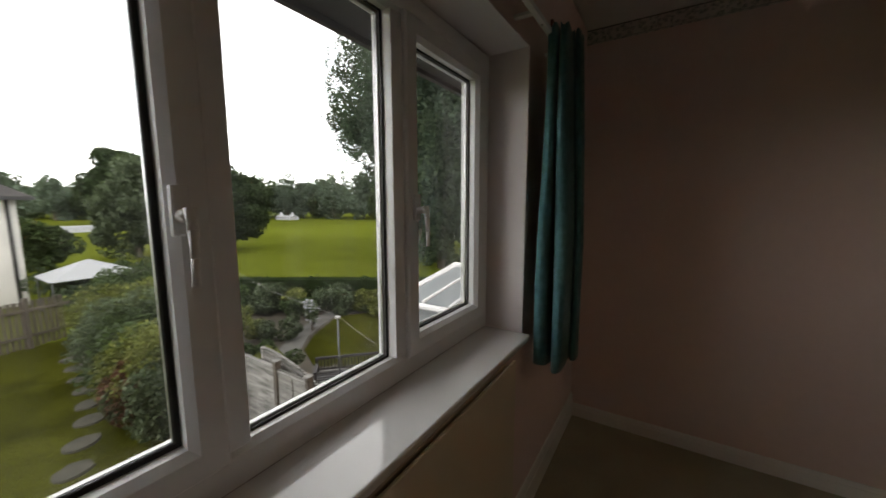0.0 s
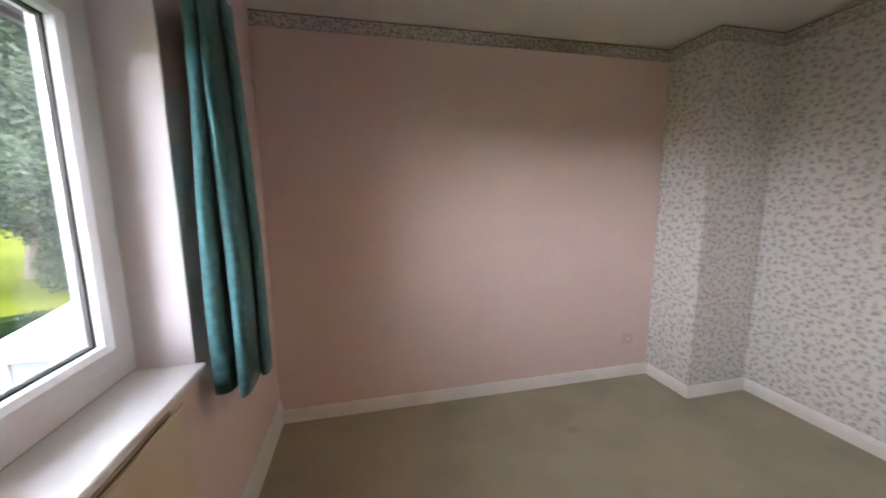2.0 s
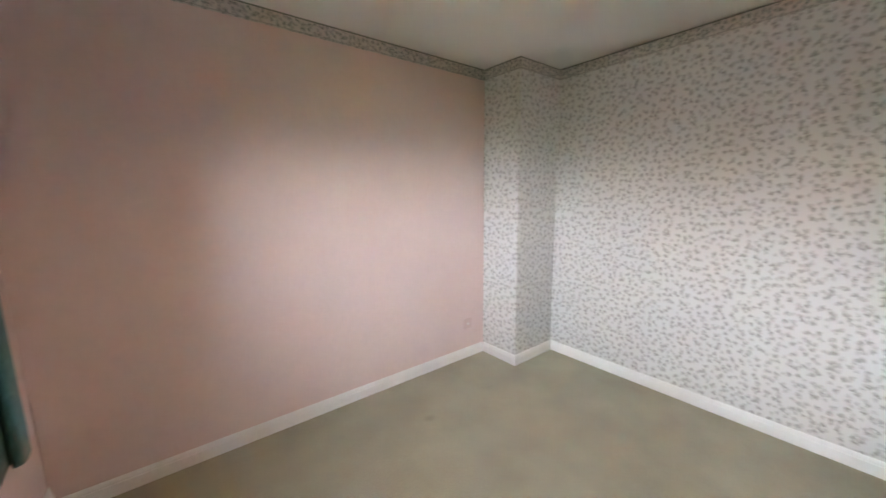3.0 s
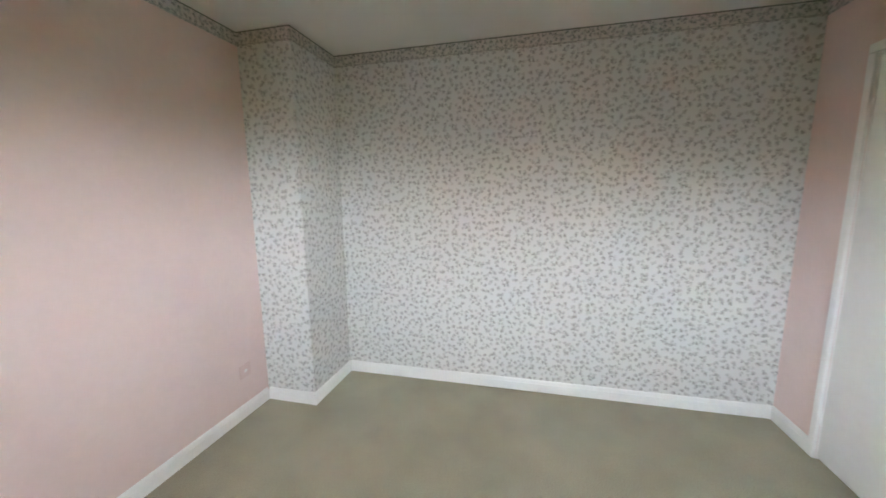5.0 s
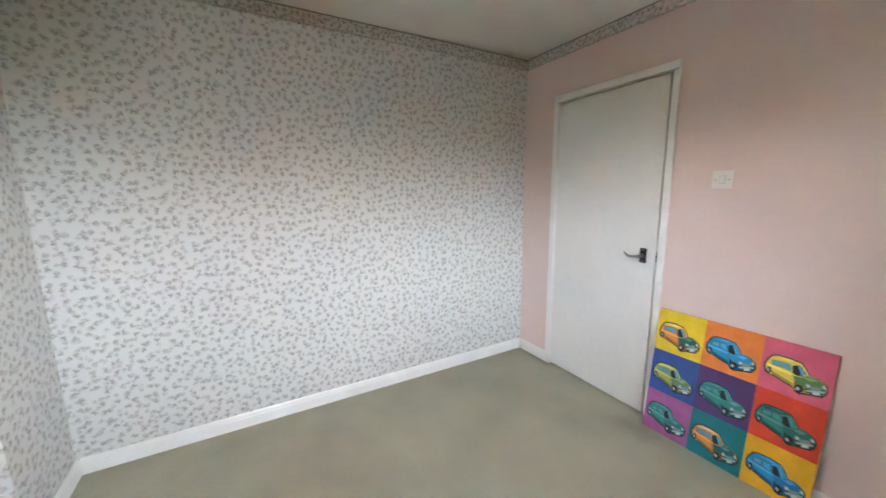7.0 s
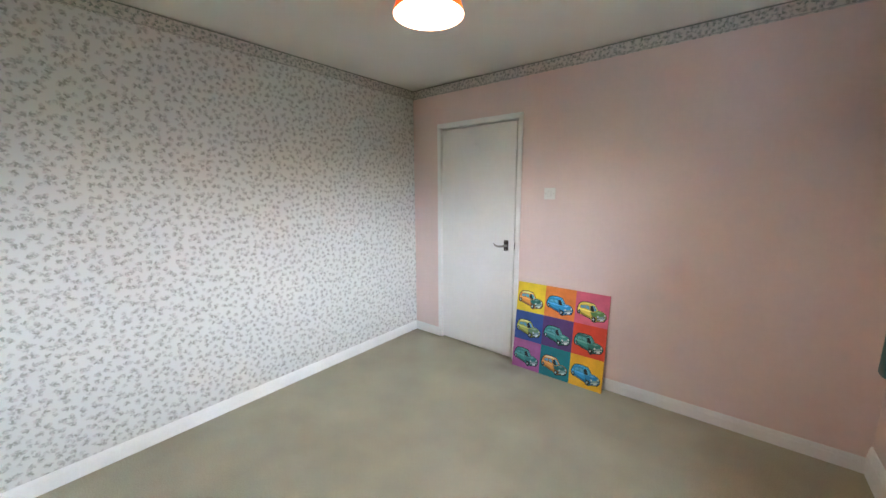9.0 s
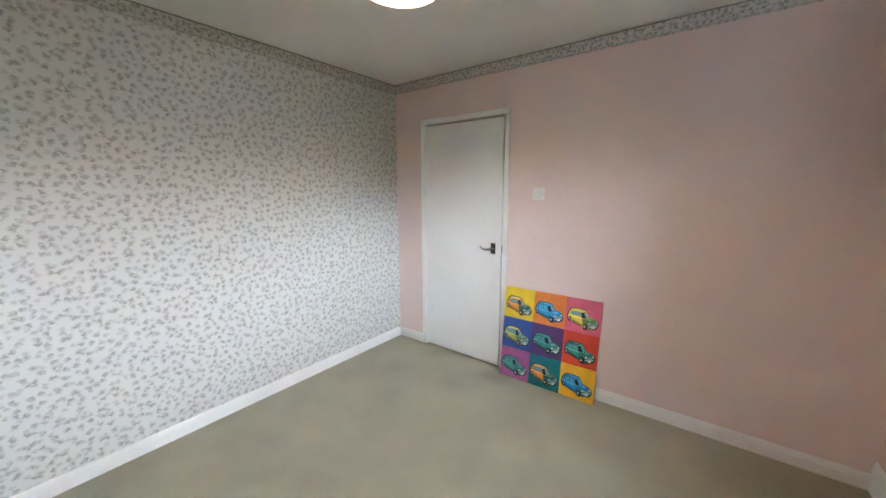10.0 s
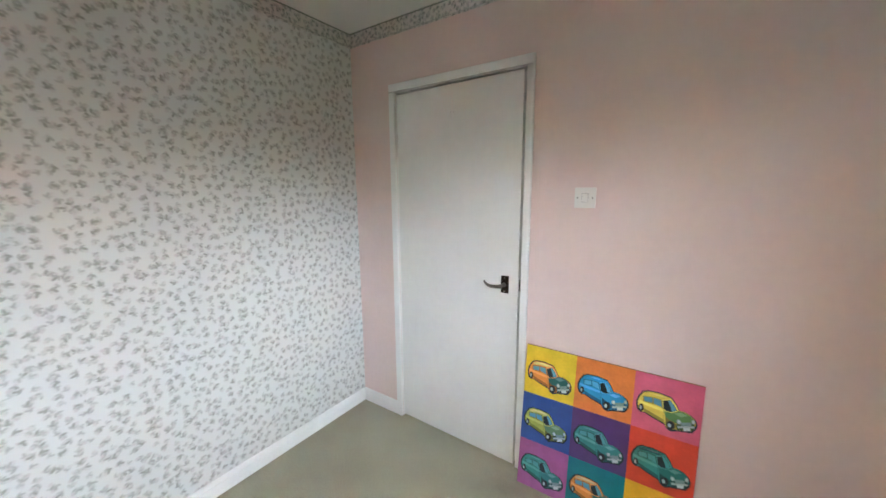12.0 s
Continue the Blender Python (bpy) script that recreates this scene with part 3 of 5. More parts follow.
FZ0, FZ1 = WZ0 + 0.026, WZ1 - 0.005
FY0, FY1 = WY0 + 0.005, WY1 - 0.005
ring("window_frame", FY0, FY1, FZ0, FZ1, 0.075, FX0, FX1, window)
M1, M2 = (1.187, 1.247), (1.665, 1.725)
for a, b in (M1, M2):
    part("mullion", box(FX0, FX1 - 0.001, a, b, FZ0 + 0.0752, FZ1 - 0.0752, bevel=0.003), M_upvc, window)


def glazing(y0, y1, z0, z1, x, parent, glass, seal=0.0045):
    """A double-glazed pane with black seals and a bright spacer bar."""
    g = part("pane", box(x - 0.002, x + 0.002, y0, y1, z0, z1), glass, parent)
    g.visible_shadow = False
    ring("seal", y0 - 0.001, y1 + 0.001, z0 - 0.001, z1 + 0.001, seal, x + 0.0025, x + 0.008, parent, M_seal, 0.001)
    ring("spacer_bar", y0, y1, z0, z1, 0.008, x - 0.012, x - 0.0025, parent, M_spacer, 0.001)
    g = part("outer_pane", box(x - 0.023, x - 0.019, y0, y1, z0, z1), glass, parent)
    g.visible_shadow = False


GX = XW - 0.195
glazing(M1[1] + 0.002, M2[0] - 0.002, FZ0 + 0.076, FZ1 - 0.076, GX, window, M_glass)


def handle(y, z, parent):
    x = FX1 + 0.014
    base = part("handle", box(x, x + 0.011, y - 0.013, y + 0.013, z - 0.03, z + 0.045, bevel=0.004), M_upvc, parent)
    bm = bmesh.new()
    tube(bm, (x + 0.01, y, z), (x + 0.036, y, z), 0.010, 0.009, 12)
    pts = [(x + 0.036, y, z + 0.012), (x + 0.04, y, z - 0.02), (x + 0.044, y - 0.002, z - 0.06), (x + 0.046, y - 0.004, z - 0.10)]
    for (a, b), (r0, r1) in zip(zip(pts, pts[1:]), ((0.009, 0.007), (0.007, 0.0055), (0.0055, 0.006))):
        tube(bm, a, b, r0, r1, 10)
    part("grip", bm, M_upvc, base, smooth=True)
    bm = bmesh.new()
    tube(bm, (x + 0.033, y, z), (x + 0.0415, y, z), 0.0052, 0.0052, 10)
    part("lock_barrel", bm, M_black_lock, base, "small dark key lock")


for y0, y1, hy, glass, seal in ((FY0 + 0.062, M1[0] + 0.018, M1[0] - 0.028, M_glass, 0.011), (M2[1] - 0.018, FY1 - 0.062, M2[1] + 0.016, M_glass_dirty, 0.0045)):
    z0, z1 = FZ0 + 0.062, FZ1 - 0.062
    sash = ring("sash", y0, y1, z0, z1, 0.058, FX0 + 0.01, FX1 + 0.014, window)
    if glass is M_glass:
        ring("sash_gasket", y0 - 0.002, y1 + 0.002, z0 - 0.002, z1 + 0.002, 0.0025, FX0 + 0.012, FX1 + 0.002, window, M_seal, 0.001, "black rubber weather seal")
    glazing(y0 + 0.058, y1 - 0.058, z0 + 0.058, z1 - 0.058, GX + 0.008, sash, glass, seal)
    handle(hy, 1.365, sash)
part("outer_sill", box(XW - 0.33, FX0 - 0.001, WY0, WY1, WZ0 - 0.005, WZ0 + 0.024, bevel=0.004), M_upvc, window, "white projecting outer sill")
structure("window_sill", box(FX1 - 0.01, -3.130, WY0 + 0.006, WY1 - 0.008, WZ0 - 0.0, WZ0 + 0.025, bevel=0.007, seg=3), M_sill, "white gloss window board", "window sill")

# ---- radiator ----
radiator = thing("radiator", "flat cream enamelled panel radiator under the window", "radiator", at=(-3.115, 0, 0))
part("front_panel", box(-0.012, 0.0, 0.93, 2.062, 0.13, 0.838, bevel=0.005, seg=3), M_rad, radiator)
part("back_panel", box(-0.040, -0.028, 0.95, 2.045, 0.15, 0.828, bevel=0.004), M_rad, radiator)
part("fin_pack", boxes([(-0.0275, -0.0125, 0.97 + 0.03 * i, 0.974 + 0.03 * i, 0.17, 0.80) for i in range(35)]), M_rad, radiator)
bm = bmesh.new()
tube(bm, (-0.02, 2.03, 0.19), (-0.02, 2.085, 0.19), 0.011, 0.011, 12)
tube(bm, (-0.02, 2.075, 0.0), (-0.02, 2.075, 0.19), 0.0075, 0.0075, 12)
part("valve_tail", bm, M_chrome, radiator, "copper tail pipe", True)
bm = bmesh.new()
tube(bm, (-0.02, 2.075, 0.19), (-0.02, 2.075, 0.255), 0.017, 0.014, 14)
part("valve_cap", bm, M_valve, radiator, "dark brown valve cap", True)
for y in (1.1, 1.9):
    part("bracket", box(-0.049, -0.040, y - 0.02, y + 0.02, 0.2, 0.75), M_rad, radiator)

# ---- curtain rail and curtains ----
rail = thing("curtain_rail", "thin white plastic curtain rail above the window", "curtain rail", at=(0, 0, 0))
part("track", box(-3.105, -3.085, 0.45, 2.50, 1.976, 1.994, bevel=0.003), M_gloss, rail)
for y in (0.6, 1.1, 1.6, 2.1, 2.45):
    part("bracket", box(XW, -3.104, y - 0.01, y + 0.01, 1.980, 1.990), M_gloss, rail)


def curtain(y_of, label):
    """A short gathered curtain: a sheet that runs in deep folds, fuller at the hem."""
    ob = thing("curtain", label, "curtain", "teal curtains at the window")
    n, rows = 140, 24
    plan = [(-3.128, 2.205), (-3.118, 2.160), (-3.092, 2.146), (-3.071, 2.165), (-3.066, 2.228), (-3.058, 2.240), (-3.050, 2.190), (-3.030, 2.160), (-3.006, 2.172), (-2.997, 2.225),
            (-2.996, 2.280), (-2.986, 2.292), (-2.974, 2.270), (-2.958, 2.282), (-2.960, 2.345), (-2.985, 2.400), (-3.010, 2.360), (-3.035, 2.350), (-3.050, 2.410), (-3.100, 2.450)]
    m = len(plan)

    def at(u):
        f = u * (m - 1)
        i = min(int(f), m - 2)
        p = [Vector(plan[max(0, min(m - 1, i + k))]) for k in (-1, 0, 1, 2)]
        t = f - i
        return 0.5 * (2 * p[1] + (p[2] - p[0]) * t + (2 * p[0] - 5 * p[1] + 4 * p[2] - p[3]) * t * t + (3 * p[1] - p[0] - 3 * p[2] + p[3]) * t ** 3)

    bm = bmesh.new()
    grid = []
    for r in range(rows + 1):
        v = r / rows
        row = []
        for i in range(n + 1):
            u = i / n
            p = at(u)
            gather = 0.68 + 0.32 * min(1, v * 1.6)
            x = -3.085 + (p.x + 3.095) * gather * 0.82 + 0.004 * math.sin(9 * u + 5 * v)
            y = 2.355 + (p.y - 2.30) * 0.9 * (0.80 + 0.20 * min(1, v * 1.3)) + 0.004 * math.sin(7 * v + 11 * u)
            hem = 0.755 + 0.07 * max(0, (u - 0.62)) / 0.38 + 0.012 * math.sin(14 * u)
            z = 2.002 + (hem - 2.002) * v + (0.008 * math.sin(60 * u) if r == 0 else 0)
            row.append(bm.verts.new((x, y_of(y), z)))
        grid.append(row)
    for r in range(rows):
        for i in range(n):
            bm.faces.new((grid[r][i], grid[r][i + 1], grid[r + 1][i + 1], grid[r + 1][i]))
    cloth = part("cloth", bm, M_curtain, ob, "", True)
    th = cloth.modifiers.new("thickness", "SOLIDIFY")
    th.thickness = 0.0025
    for y in (2.17, 2.25, 2.33, 2.41):
        hook = bmesh.new()
        tube(hook, (-3.095, y_of(y), 1.972), (-3.095, y_of(y), 2.000), 0.003, 0.003, 6)
        part("curtain_hook", hook, M_steel, ob)
    return ob


curtain(lambda y: y, "short teal cotton curtain drawn back in deep folds")
curtain(lambda y: WY0 + WY1 + 0.04 - y, "short teal cotton curtain drawn back beside the door wall")

hook_ring = thing("wall_ring", "small reddish-brown ring hanging above the teal curtain", "ring", at=(XW, 2.50, 2.14))
M_ring = mat("red_brown_plastic", (0.16, 0.045, 0.02), 0.4)
bm = bmesh.new()
loop = [(0.010, 0.019 * math.sin(2 * math.pi * k / 16), -0.022 + 0.019 * math.cos(2 * math.pi * k / 16)) for k in range(17)]
for a, b in zip(loop, loop[1:]):
    tube(bm, a, b, 0.004, 0.004, 8)
part("ring", bm, M_ring, hook_ring, "", True)
bm = bmesh.new()
tube(bm, (-0.002, 0, 0), (0.014, 0, 0), 0.003, 0.003, 8)
part("peg", bm, M_steel, hook_ring)

# ---- pendant lamp ----
lamp = thing("pendant_lamp", "lit pendant lamp with an orange cone shade", "ceiling lamp", at=(LAMP_X, LAMP_Y, 0))
M_shade = mat("orange_lamp_shade", (0.88, 0.26, 0.05), 0.5)
nt = M_shade.node_tree
tr = nt.nodes.new("ShaderNodeBsdfTranslucent")
tr.inputs["Color"].default_value = (0.94, 0.36, 0.09, 1)
mx = nt.nodes.new("ShaderNodeMixShader")
mx.inputs["Fac"].default_value = 0.34
nt.links.new(nt.nodes["Principled BSDF"].outputs["BSDF"], mx.inputs[1])
nt.links.new(tr.outputs["BSDF"], mx.inputs[2])
nt.links.new(mx.outputs["Shader"], nt.nodes["Material Output"].inputs["Surface"])
M_liner = mat("white_shade_lining", (0.55, 0.53, 0.50), 0.5)
nt = M_liner.node_tree
tr = nt.nodes.new("ShaderNodeBsdfTranslucent")
tr.inputs["Color"].default_value = (0.95, 0.85, 0.7, 1)
mx = nt.nodes.new("ShaderNodeMixShader")
mx.inputs["Fac"].default_value = 0.30
nt.links.new(nt.nodes["Principled BSDF"].outputs["BSDF"], mx.inputs[1])
nt.links.new(tr.outputs["BSDF"], mx.inputs[2])
nt.links.new(mx.outputs["Shader"], nt.nodes["Material Output"].inputs["Surface"])
M_bulb = bpy.data.materials.new("frosted_lit_bulb")
M_bulb.use_nodes = True
nt = M_bulb.node_tree
nt.nodes.clear()
clear = nt.nodes.new("ShaderNodeBsdfTransparent")
glow = nt.nodes.new("ShaderNodeEmission")
glow.inputs["Color"].default_value, glow.inputs["Strength"].default_value = (1.0, 0.86, 0.68, 1), 3.0
mx = nt.nodes.new("ShaderNodeMixShader")
mx.inputs["Fac"].default_value = 0.1
nt.links.new(clear.outputs["BSDF"], mx.inputs[1])
nt.links.new(glow.outputs["Emission"], mx.inputs[2])
nt.links.new(mx.outputs["Shader"], nt.nodes.new("ShaderNodeOutputMaterial").inputs["Surface"])


def lathe(outline, n=40):
    bm = bmesh.new()
    rings = [[bm.verts.new((r * math.cos(2 * math.pi * i / n), r * math.sin(2 * math.pi * i / n), z)) for i in range(n)] for r, z in outline]
    for a, b in zip(rings, rings[1:]):
        for i in range(n):
            bm.faces.new((a[i], a[(i + 1) % n], b[(i + 1) % n], b[i]))
    return bm


part("shade", lathe([(0.122, 2.047), (0.123, 2.05), (0.075, 2.182), (0.040, 2.197), (0.039, 2.195), (0.074, 2.1805), (0.122, 2.047)]), M_shade, lamp, "orange fabric cone shade", True)
part("shade_lining", lathe([(0.120, 2.048), (0.0725, 2.1795), (0.038, 2.194)]), M_liner, lamp, "white inner lining", True)
part("bulb", lathe([(0.0005, 2.055), (0.014, 2.057), (0.025, 2.067), (0.029, 2.081), (0.026, 2.095), (0.016, 2.115), (0.0135, 2.132)], 20), M_bulb, lamp, "glowing bulb", True)
part("lamp_holder", lathe([(0.0005, 2.127), (0.017, 2.127), (0.018, 2.167), (0.038, 2.193), (0.038, 2.197), (0.012, 2.212), (0.0005, 2.217)], 20), M_switch, lamp, "", True)
part("flex", pipe([(0, 0, 2.212), (0, 0, H - 0.02)], 0.003), M_switch, lamp)
part("ceiling_rose", lathe([(0.0005, H - 0.028), (0.02, H - 0.028), (0.036, H - 0.012), (0.037, H - 0.001)], 24), M_switch, lamp, "", True)

# ---- pop-art picture leaning on the wall ----
PS = 0.71
C = PS / 3
picture = thing("canvas_picture", "square pop-art canvas of nine colourful cars leaning on the wall", "picture", at=(-1.532, 0.092, 0))
picture.rotation_euler = (radians(6.6), 0, 0)
# own axes: x along the wall, y out of the picture towards the room, z up the picture
part("canvas", box(-PS / 2, PS / 2, -0.020, 0.0, 0.0, PS, bevel=0.002), mat("canvas_edge", (0.45, 0.22, 0.10), 0.8), picture, "thin wrapped canvas with brown-orange edges")


def flat(points, y, cx, cz, k):
    """A flat outline in the picture's plane; u runs to the viewer's right."""
    bm = bmesh.new()
    bm.faces.new([bm.verts.new((cx - k * u, y, cz + k * v)) for u, v in points])
    bmesh.ops.triangulate(bm, faces=bm.faces[:])
    return bm


def oval(cu, cv, ru, rv, n=14):
    return [(cu + ru * math.cos(2 * math.pi * i / n), cv + rv * math.sin(2 * math.pi * i / n)) for i in range(n)]


PAINT = {}


def paint(rgb):
    if rgb not in PAINT:
        PAINT[rgb] = add_noise(mat("printed_ink", rgb, 0.5), 14, 0.10, second=(90, 0.04))
    return PAINT[rgb]


OUTLINE = [(-0.45, -0.01), (-0.417, 0.09), (-0.363, 0.177), (-0.29, 0.213), (-0.12, 0.223), (0.06, 0.196), (0.13, 0.11), (0.185, 0.012), (0.27, 0.012), (0.35, -0.018), (0.415, -0.068), (0.441, -0.132),
           (0.438, -0.205), (0.384, -0.294), (0.177, -0.336), (0.094, -0.372), (0.029, -0.343), (-0.007, -0.287), (-0.172, -0.24), (-0.316, -0.186), (-0.368, -0.195), (-0.42, -0.16), (-0.445, -0.088)]
INK, RUBBER, SILVER, SKYBLUE = (0.015, 0.035, 0.045), (0.018, 0.024, 0.03), (0.42, 0.52, 0.54), (0.14, 0.40, 0.58)


def pop_car(cu, cv, body, bonnet, roof, glass):
    """One printed car in three-quarter view, its flat shapes laid over one another."""
    cx, cz, k = cu, cv, C * 0.95
    ob = part("car_print", flat([(u * 1.06, (v + 0.07) * 1.09 - 0.075) for u, v in OUTLINE], 0.0012, cx, cz, k), paint(INK), picture)
    dim, lit = tuple(c * 0.5 for c in body), tuple(min(1.0, c * 1.25 + 0.06) for c in body)
    chrome, pale = (0.22, 0.34, 0.36), (0.60, 0.70, 0.70)
    layers = [("body", OUTLINE, body),
              ("side_highlight", [(-0.436, 0.014), (-0.35, 0.0), (-0.04, -0.04), (-0.024, -0.09), (-0.34, -0.056), (-0.437, -0.038)], lit),
              ("sill_shade", [(-0.385, -0.10), (-0.32, -0.128), (-0.012, -0.229), (-0.007, -0.287), (-0.172, -0.24), (-0.316, -0.186)], dim),
              ("bonnet", [(-0.025, -0.07), (0.10, -0.055), (0.185, 0.006), (0.27, 0.006), (0.355, -0.025), (0.41, -0.079), (0.42, -0.15), (0.30, -0.19), (0.18, -0.23), (0.06, -0.215), (0.0, -0.16)], bonnet),
              ("roof", [(-0.362, 0.162), (-0.288, 0.203), (-0.119, 0.213), (0.055, 0.182), (-0.04, 0.147), (-0.206, 0.148), (-0.343, 0.128)], roof),
              ("roof_shine", [(-0.30, 0.185), (-0.12, 0.20), (0.03, 0.178), (-0.10, 0.175)], tuple(min(1.0, c * 1.2 + 0.12) for c in roof)),
              ("window_frame", [(-0.375, 0.108), (-0.20, 0.132), (-0.08, 0.126), (-0.045, -0.015), (-0.19, 0.008), (-0.362, 0.002)], dim),
              ("rear_window", [(-0.356, 0.095), (-0.228, 0.115), (-0.217, 0.025), (-0.349, 0.014)], glass),
              ("side_window", [(-0.209, 0.117), (-0.095, 0.112), (-0.060, -0.012), (-0.195, 0.02)], glass),
              ("windscreen_frame", [(-0.072, 0.13), (0.05, 0.18), (0.125, 0.10), (0.178, 0.008), (0.09, -0.06), (-0.005, -0.072), (-0.05, -0.01)], lit),
              ("windscreen", [(-0.062, 0.112), (0.046, 0.160), (0.112, 0.09), (0.162, 0.006), (0.086, -0.046), (0.004, -0.058), (-0.04, -0.008)], INK),
              ("windscreen_shine", [(0.015, 0.138), (0.048, 0.152), (0.107, 0.083), (0.152, 0.004), (0.088, -0.035), (0.06, 0.04)], glass),
              ("bonnet_shine", [(0.12, -0.06), (0.21, -0.01), (0.32, -0.03), (0.23, -0.09)], tuple(min(1.0, c * 1.3 + 0.10) for c in bonnet)),
              ("arch_shade", [(0.0, -0.16), (0.06, -0.20), (0.13, -0.21), (0.18, -0.25), (0.17, -0.33), (0.09, -0.36), (0.01, -0.30)], tuple(c * 0.3 for c in body)),
              ("front_tyre", oval(0.087, -0.290, 0.062, 0.078), RUBBER), ("front_hub", oval(0.074, -0.294, 0.026, 0.038), SILVER),
              ("rear_tyre", oval(-0.384, -0.118, 0.040, 0.072), RUBBER), ("rear_hub", oval(-0.392, -0.120, 0.018, 0.038), SILVER),
              ("front_panel", [(0.17, -0.20), (0.30, -0.17), (0.425, -0.11), (0.438, -0.20), (0.38, -0.29), (0.18, -0.325)], tuple(c * 0.4 for c in bonnet)),
              ("grille", [(0.235, -0.18), (0.378, -0.135), (0.386, -0.19), (0.245, -0.238)], chrome),
              ("bumper", [(0.185, -0.262), (0.43, -0.178), (0.433, -0.213), (0.195, -0.298)], SILVER),
              ("number_plate", [(0.276, -0.262), (0.372, -0.23), (0.377, -0.282), (0.281, -0.316)], pale),
              ("headlight", oval(0.203, -0.182, 0.033, 0.040), SILVER), ("headlight", oval(0.407, -0.112, 0.026, 0.038), SILVER),
              ("headlight_glint", oval(0.207, -0.175, 0.017, 0.021), pale), ("headlight_glint", oval(0.410, -0.106, 0.013, 0.019), pale),
              ("door_line", [(-0.042, -0.023), (-0.036, -0.021), (-0.018, -0.261), (-0.024, -0.263)], dim),
              ("wing_mirror", oval(-0.031, -0.012, 0.015, 0.016), INK)]
    for i, (name, pts, col) in enumerate(layers):
        part(name, flat(pts, 0.0014 + 0.00015 * i, cx, cz, k), paint(col), ob)


TEAL, TEAL_D, BLUE, ORANGE = (0.05, 0.30, 0.28), (0.02, 0.14, 0.15), (0.03, 0.33, 0.72), (0.80, 0.30, 0.06)
LIME, YELLOW, PALE_Y = (0.48, 0.52, 0.10), (0.82, 0.66, 0.10), (0.80, 0.70, 0.25)
CELLS = [((0.85, 0.62, 0.03), ORANGE, TEAL_D, PALE_Y), ((0.85, 0.25, 0.05), BLUE, BLUE, BLUE), ((0.72, 0.13, 0.22), YELLOW, (0.12, 0.28, 0.08), YELLOW),
         ((0.04, 0.10, 0.40), LIME, (0.16, 0.30, 0.16), PALE_Y), ((0.11, 0.05, 0.20), TEAL, TEAL, TEAL), ((0.74, 0.07, 0.03), TEAL, (0.03, 0.20, 0.18), TEAL_D),
         ((0.42, 0.12, 0.34), TEAL, (0.04, 0.24, 0.24), TEAL), ((0.01, 0.22, 0.27), ORANGE, TEAL_D, (0.72, 0.55, 0.30)), ((0.85, 0.45, 0.02), BLUE, (0.02, 0.22, 0.55), BLUE)]
for i, (ground_ink, body, bonnet, roof) in enumerate(CELLS):
    col, row = i % 3, i // 3
    cx, cz = (1 - col) * C, PS - (row + 0.5) * C
    part("colour_panel", box(cx - C / 2, cx + C / 2, 0.0002, 0.0008, cz - C / 2, cz + C / 2), paint(ground_ink), picture)
    pop_car(cx, cz - 0.002, body, bonnet, roof, {TEAL: (0.09, 0.38, 0.40), BLUE: (0.10, 0.42, 0.75)}.get(body, SKYBLUE))

# ---- outside: eaves, gardens, field ----
GZ = -2.6
eaves = thing("roof_eaves", "dark soffit and gutter of the roof overhang", "roof eaves", kind="structure")
part("soffit", box(XW - 0.52, XW - 0.285, -1.4, 12, 1.99, 2.01), M_soffit, eaves)
part("fascia", box(XW - 0.545, XW - 0.521, -1.4, 12, 1.97, 2.16), M_soffit, eaves)
g = bmesh.new()
for i in range(8):
    a, b = math.pi + math.pi * i / 8, math.pi + math.pi * (i + 1) / 8
    q = [g.verts.new((XW - 0.605 + 0.055 * math.cos(t), y, 2.12 + 0.055 * math.sin(t))) for t, y in ((a, -1.4), (b, -1.4), (b, 12), (a, 12))]
    g.faces.new(q)
part("gutter", g, M_black, eaves)
structure("house_roof", box(XW - 0.55, 6, -6, 12, H + 0.13, H + 0.25), M_roof, "roof deck over the upper floor", "roof")

ground = structure("ground", box(-400, 120, -250, 300, GZ - 0.3, GZ), M_field, "mown green playing field reaching to the trees", "field")


def leaf_mesh(name, clumps, per, size, material, seed, flat_top=0.0):
    """Loose leaves on the shells of many clumps (x, y, z, rx, ry, rz), joined in one mesh."""
    rng = np.random.default_rng(seed)
    c = np.asarray(clumps)
    idx = np.repeat(np.arange(len(c)), per)
    d = rng.normal(size=(len(idx), 3))
    d /= np.linalg.norm(d, axis=1)[:, None]
    r = 0.60 + 0.45 * rng.random(len(idx)) ** 0.6
    p = c[idx, :3] + d * c[idx, 3:] * r[:, None]
    p[:, 2] = np.maximum(p[:, 2], GZ + 0.03)
    a = rng.normal(size=p.shape)
    a /= np.linalg.norm(a, axis=1)[:, None]
    b = np.cross(a, rng.normal(size=p.shape) + d)
    b /= np.linalg.norm(b, axis=1)[:, None] + 1e-9
    s = size * (0.6 + 0.9 * rng.random(len(idx)))[:, None]
    n = np.cross(a, b)
    v = np.stack([p - a * s, p - b * s * 0.55 + n * s * 0.12, p + a * s, p + b * s * 0.55 + n * s * 0.12], 1).reshape(-1, 3)
    q = len(idx)
    me = bpy.data.meshes.new(name)
    me.vertices.add(4 * q)
    me.vertices.foreach_set("co", v.astype(np.float32).ravel())
    me.loops.add(4 * q)
    me.loops.foreach_set("vertex_index", np.arange(4 * q, dtype=np.int32))
    me.polygons.add(q)
    me.polygons.foreach_set("loop_start", np.arange(0, 4 * q, 4, dtype=np.int32))
    me.update(calc_edges=True)
    me.validate()
    me.materials.append(material)
    return me


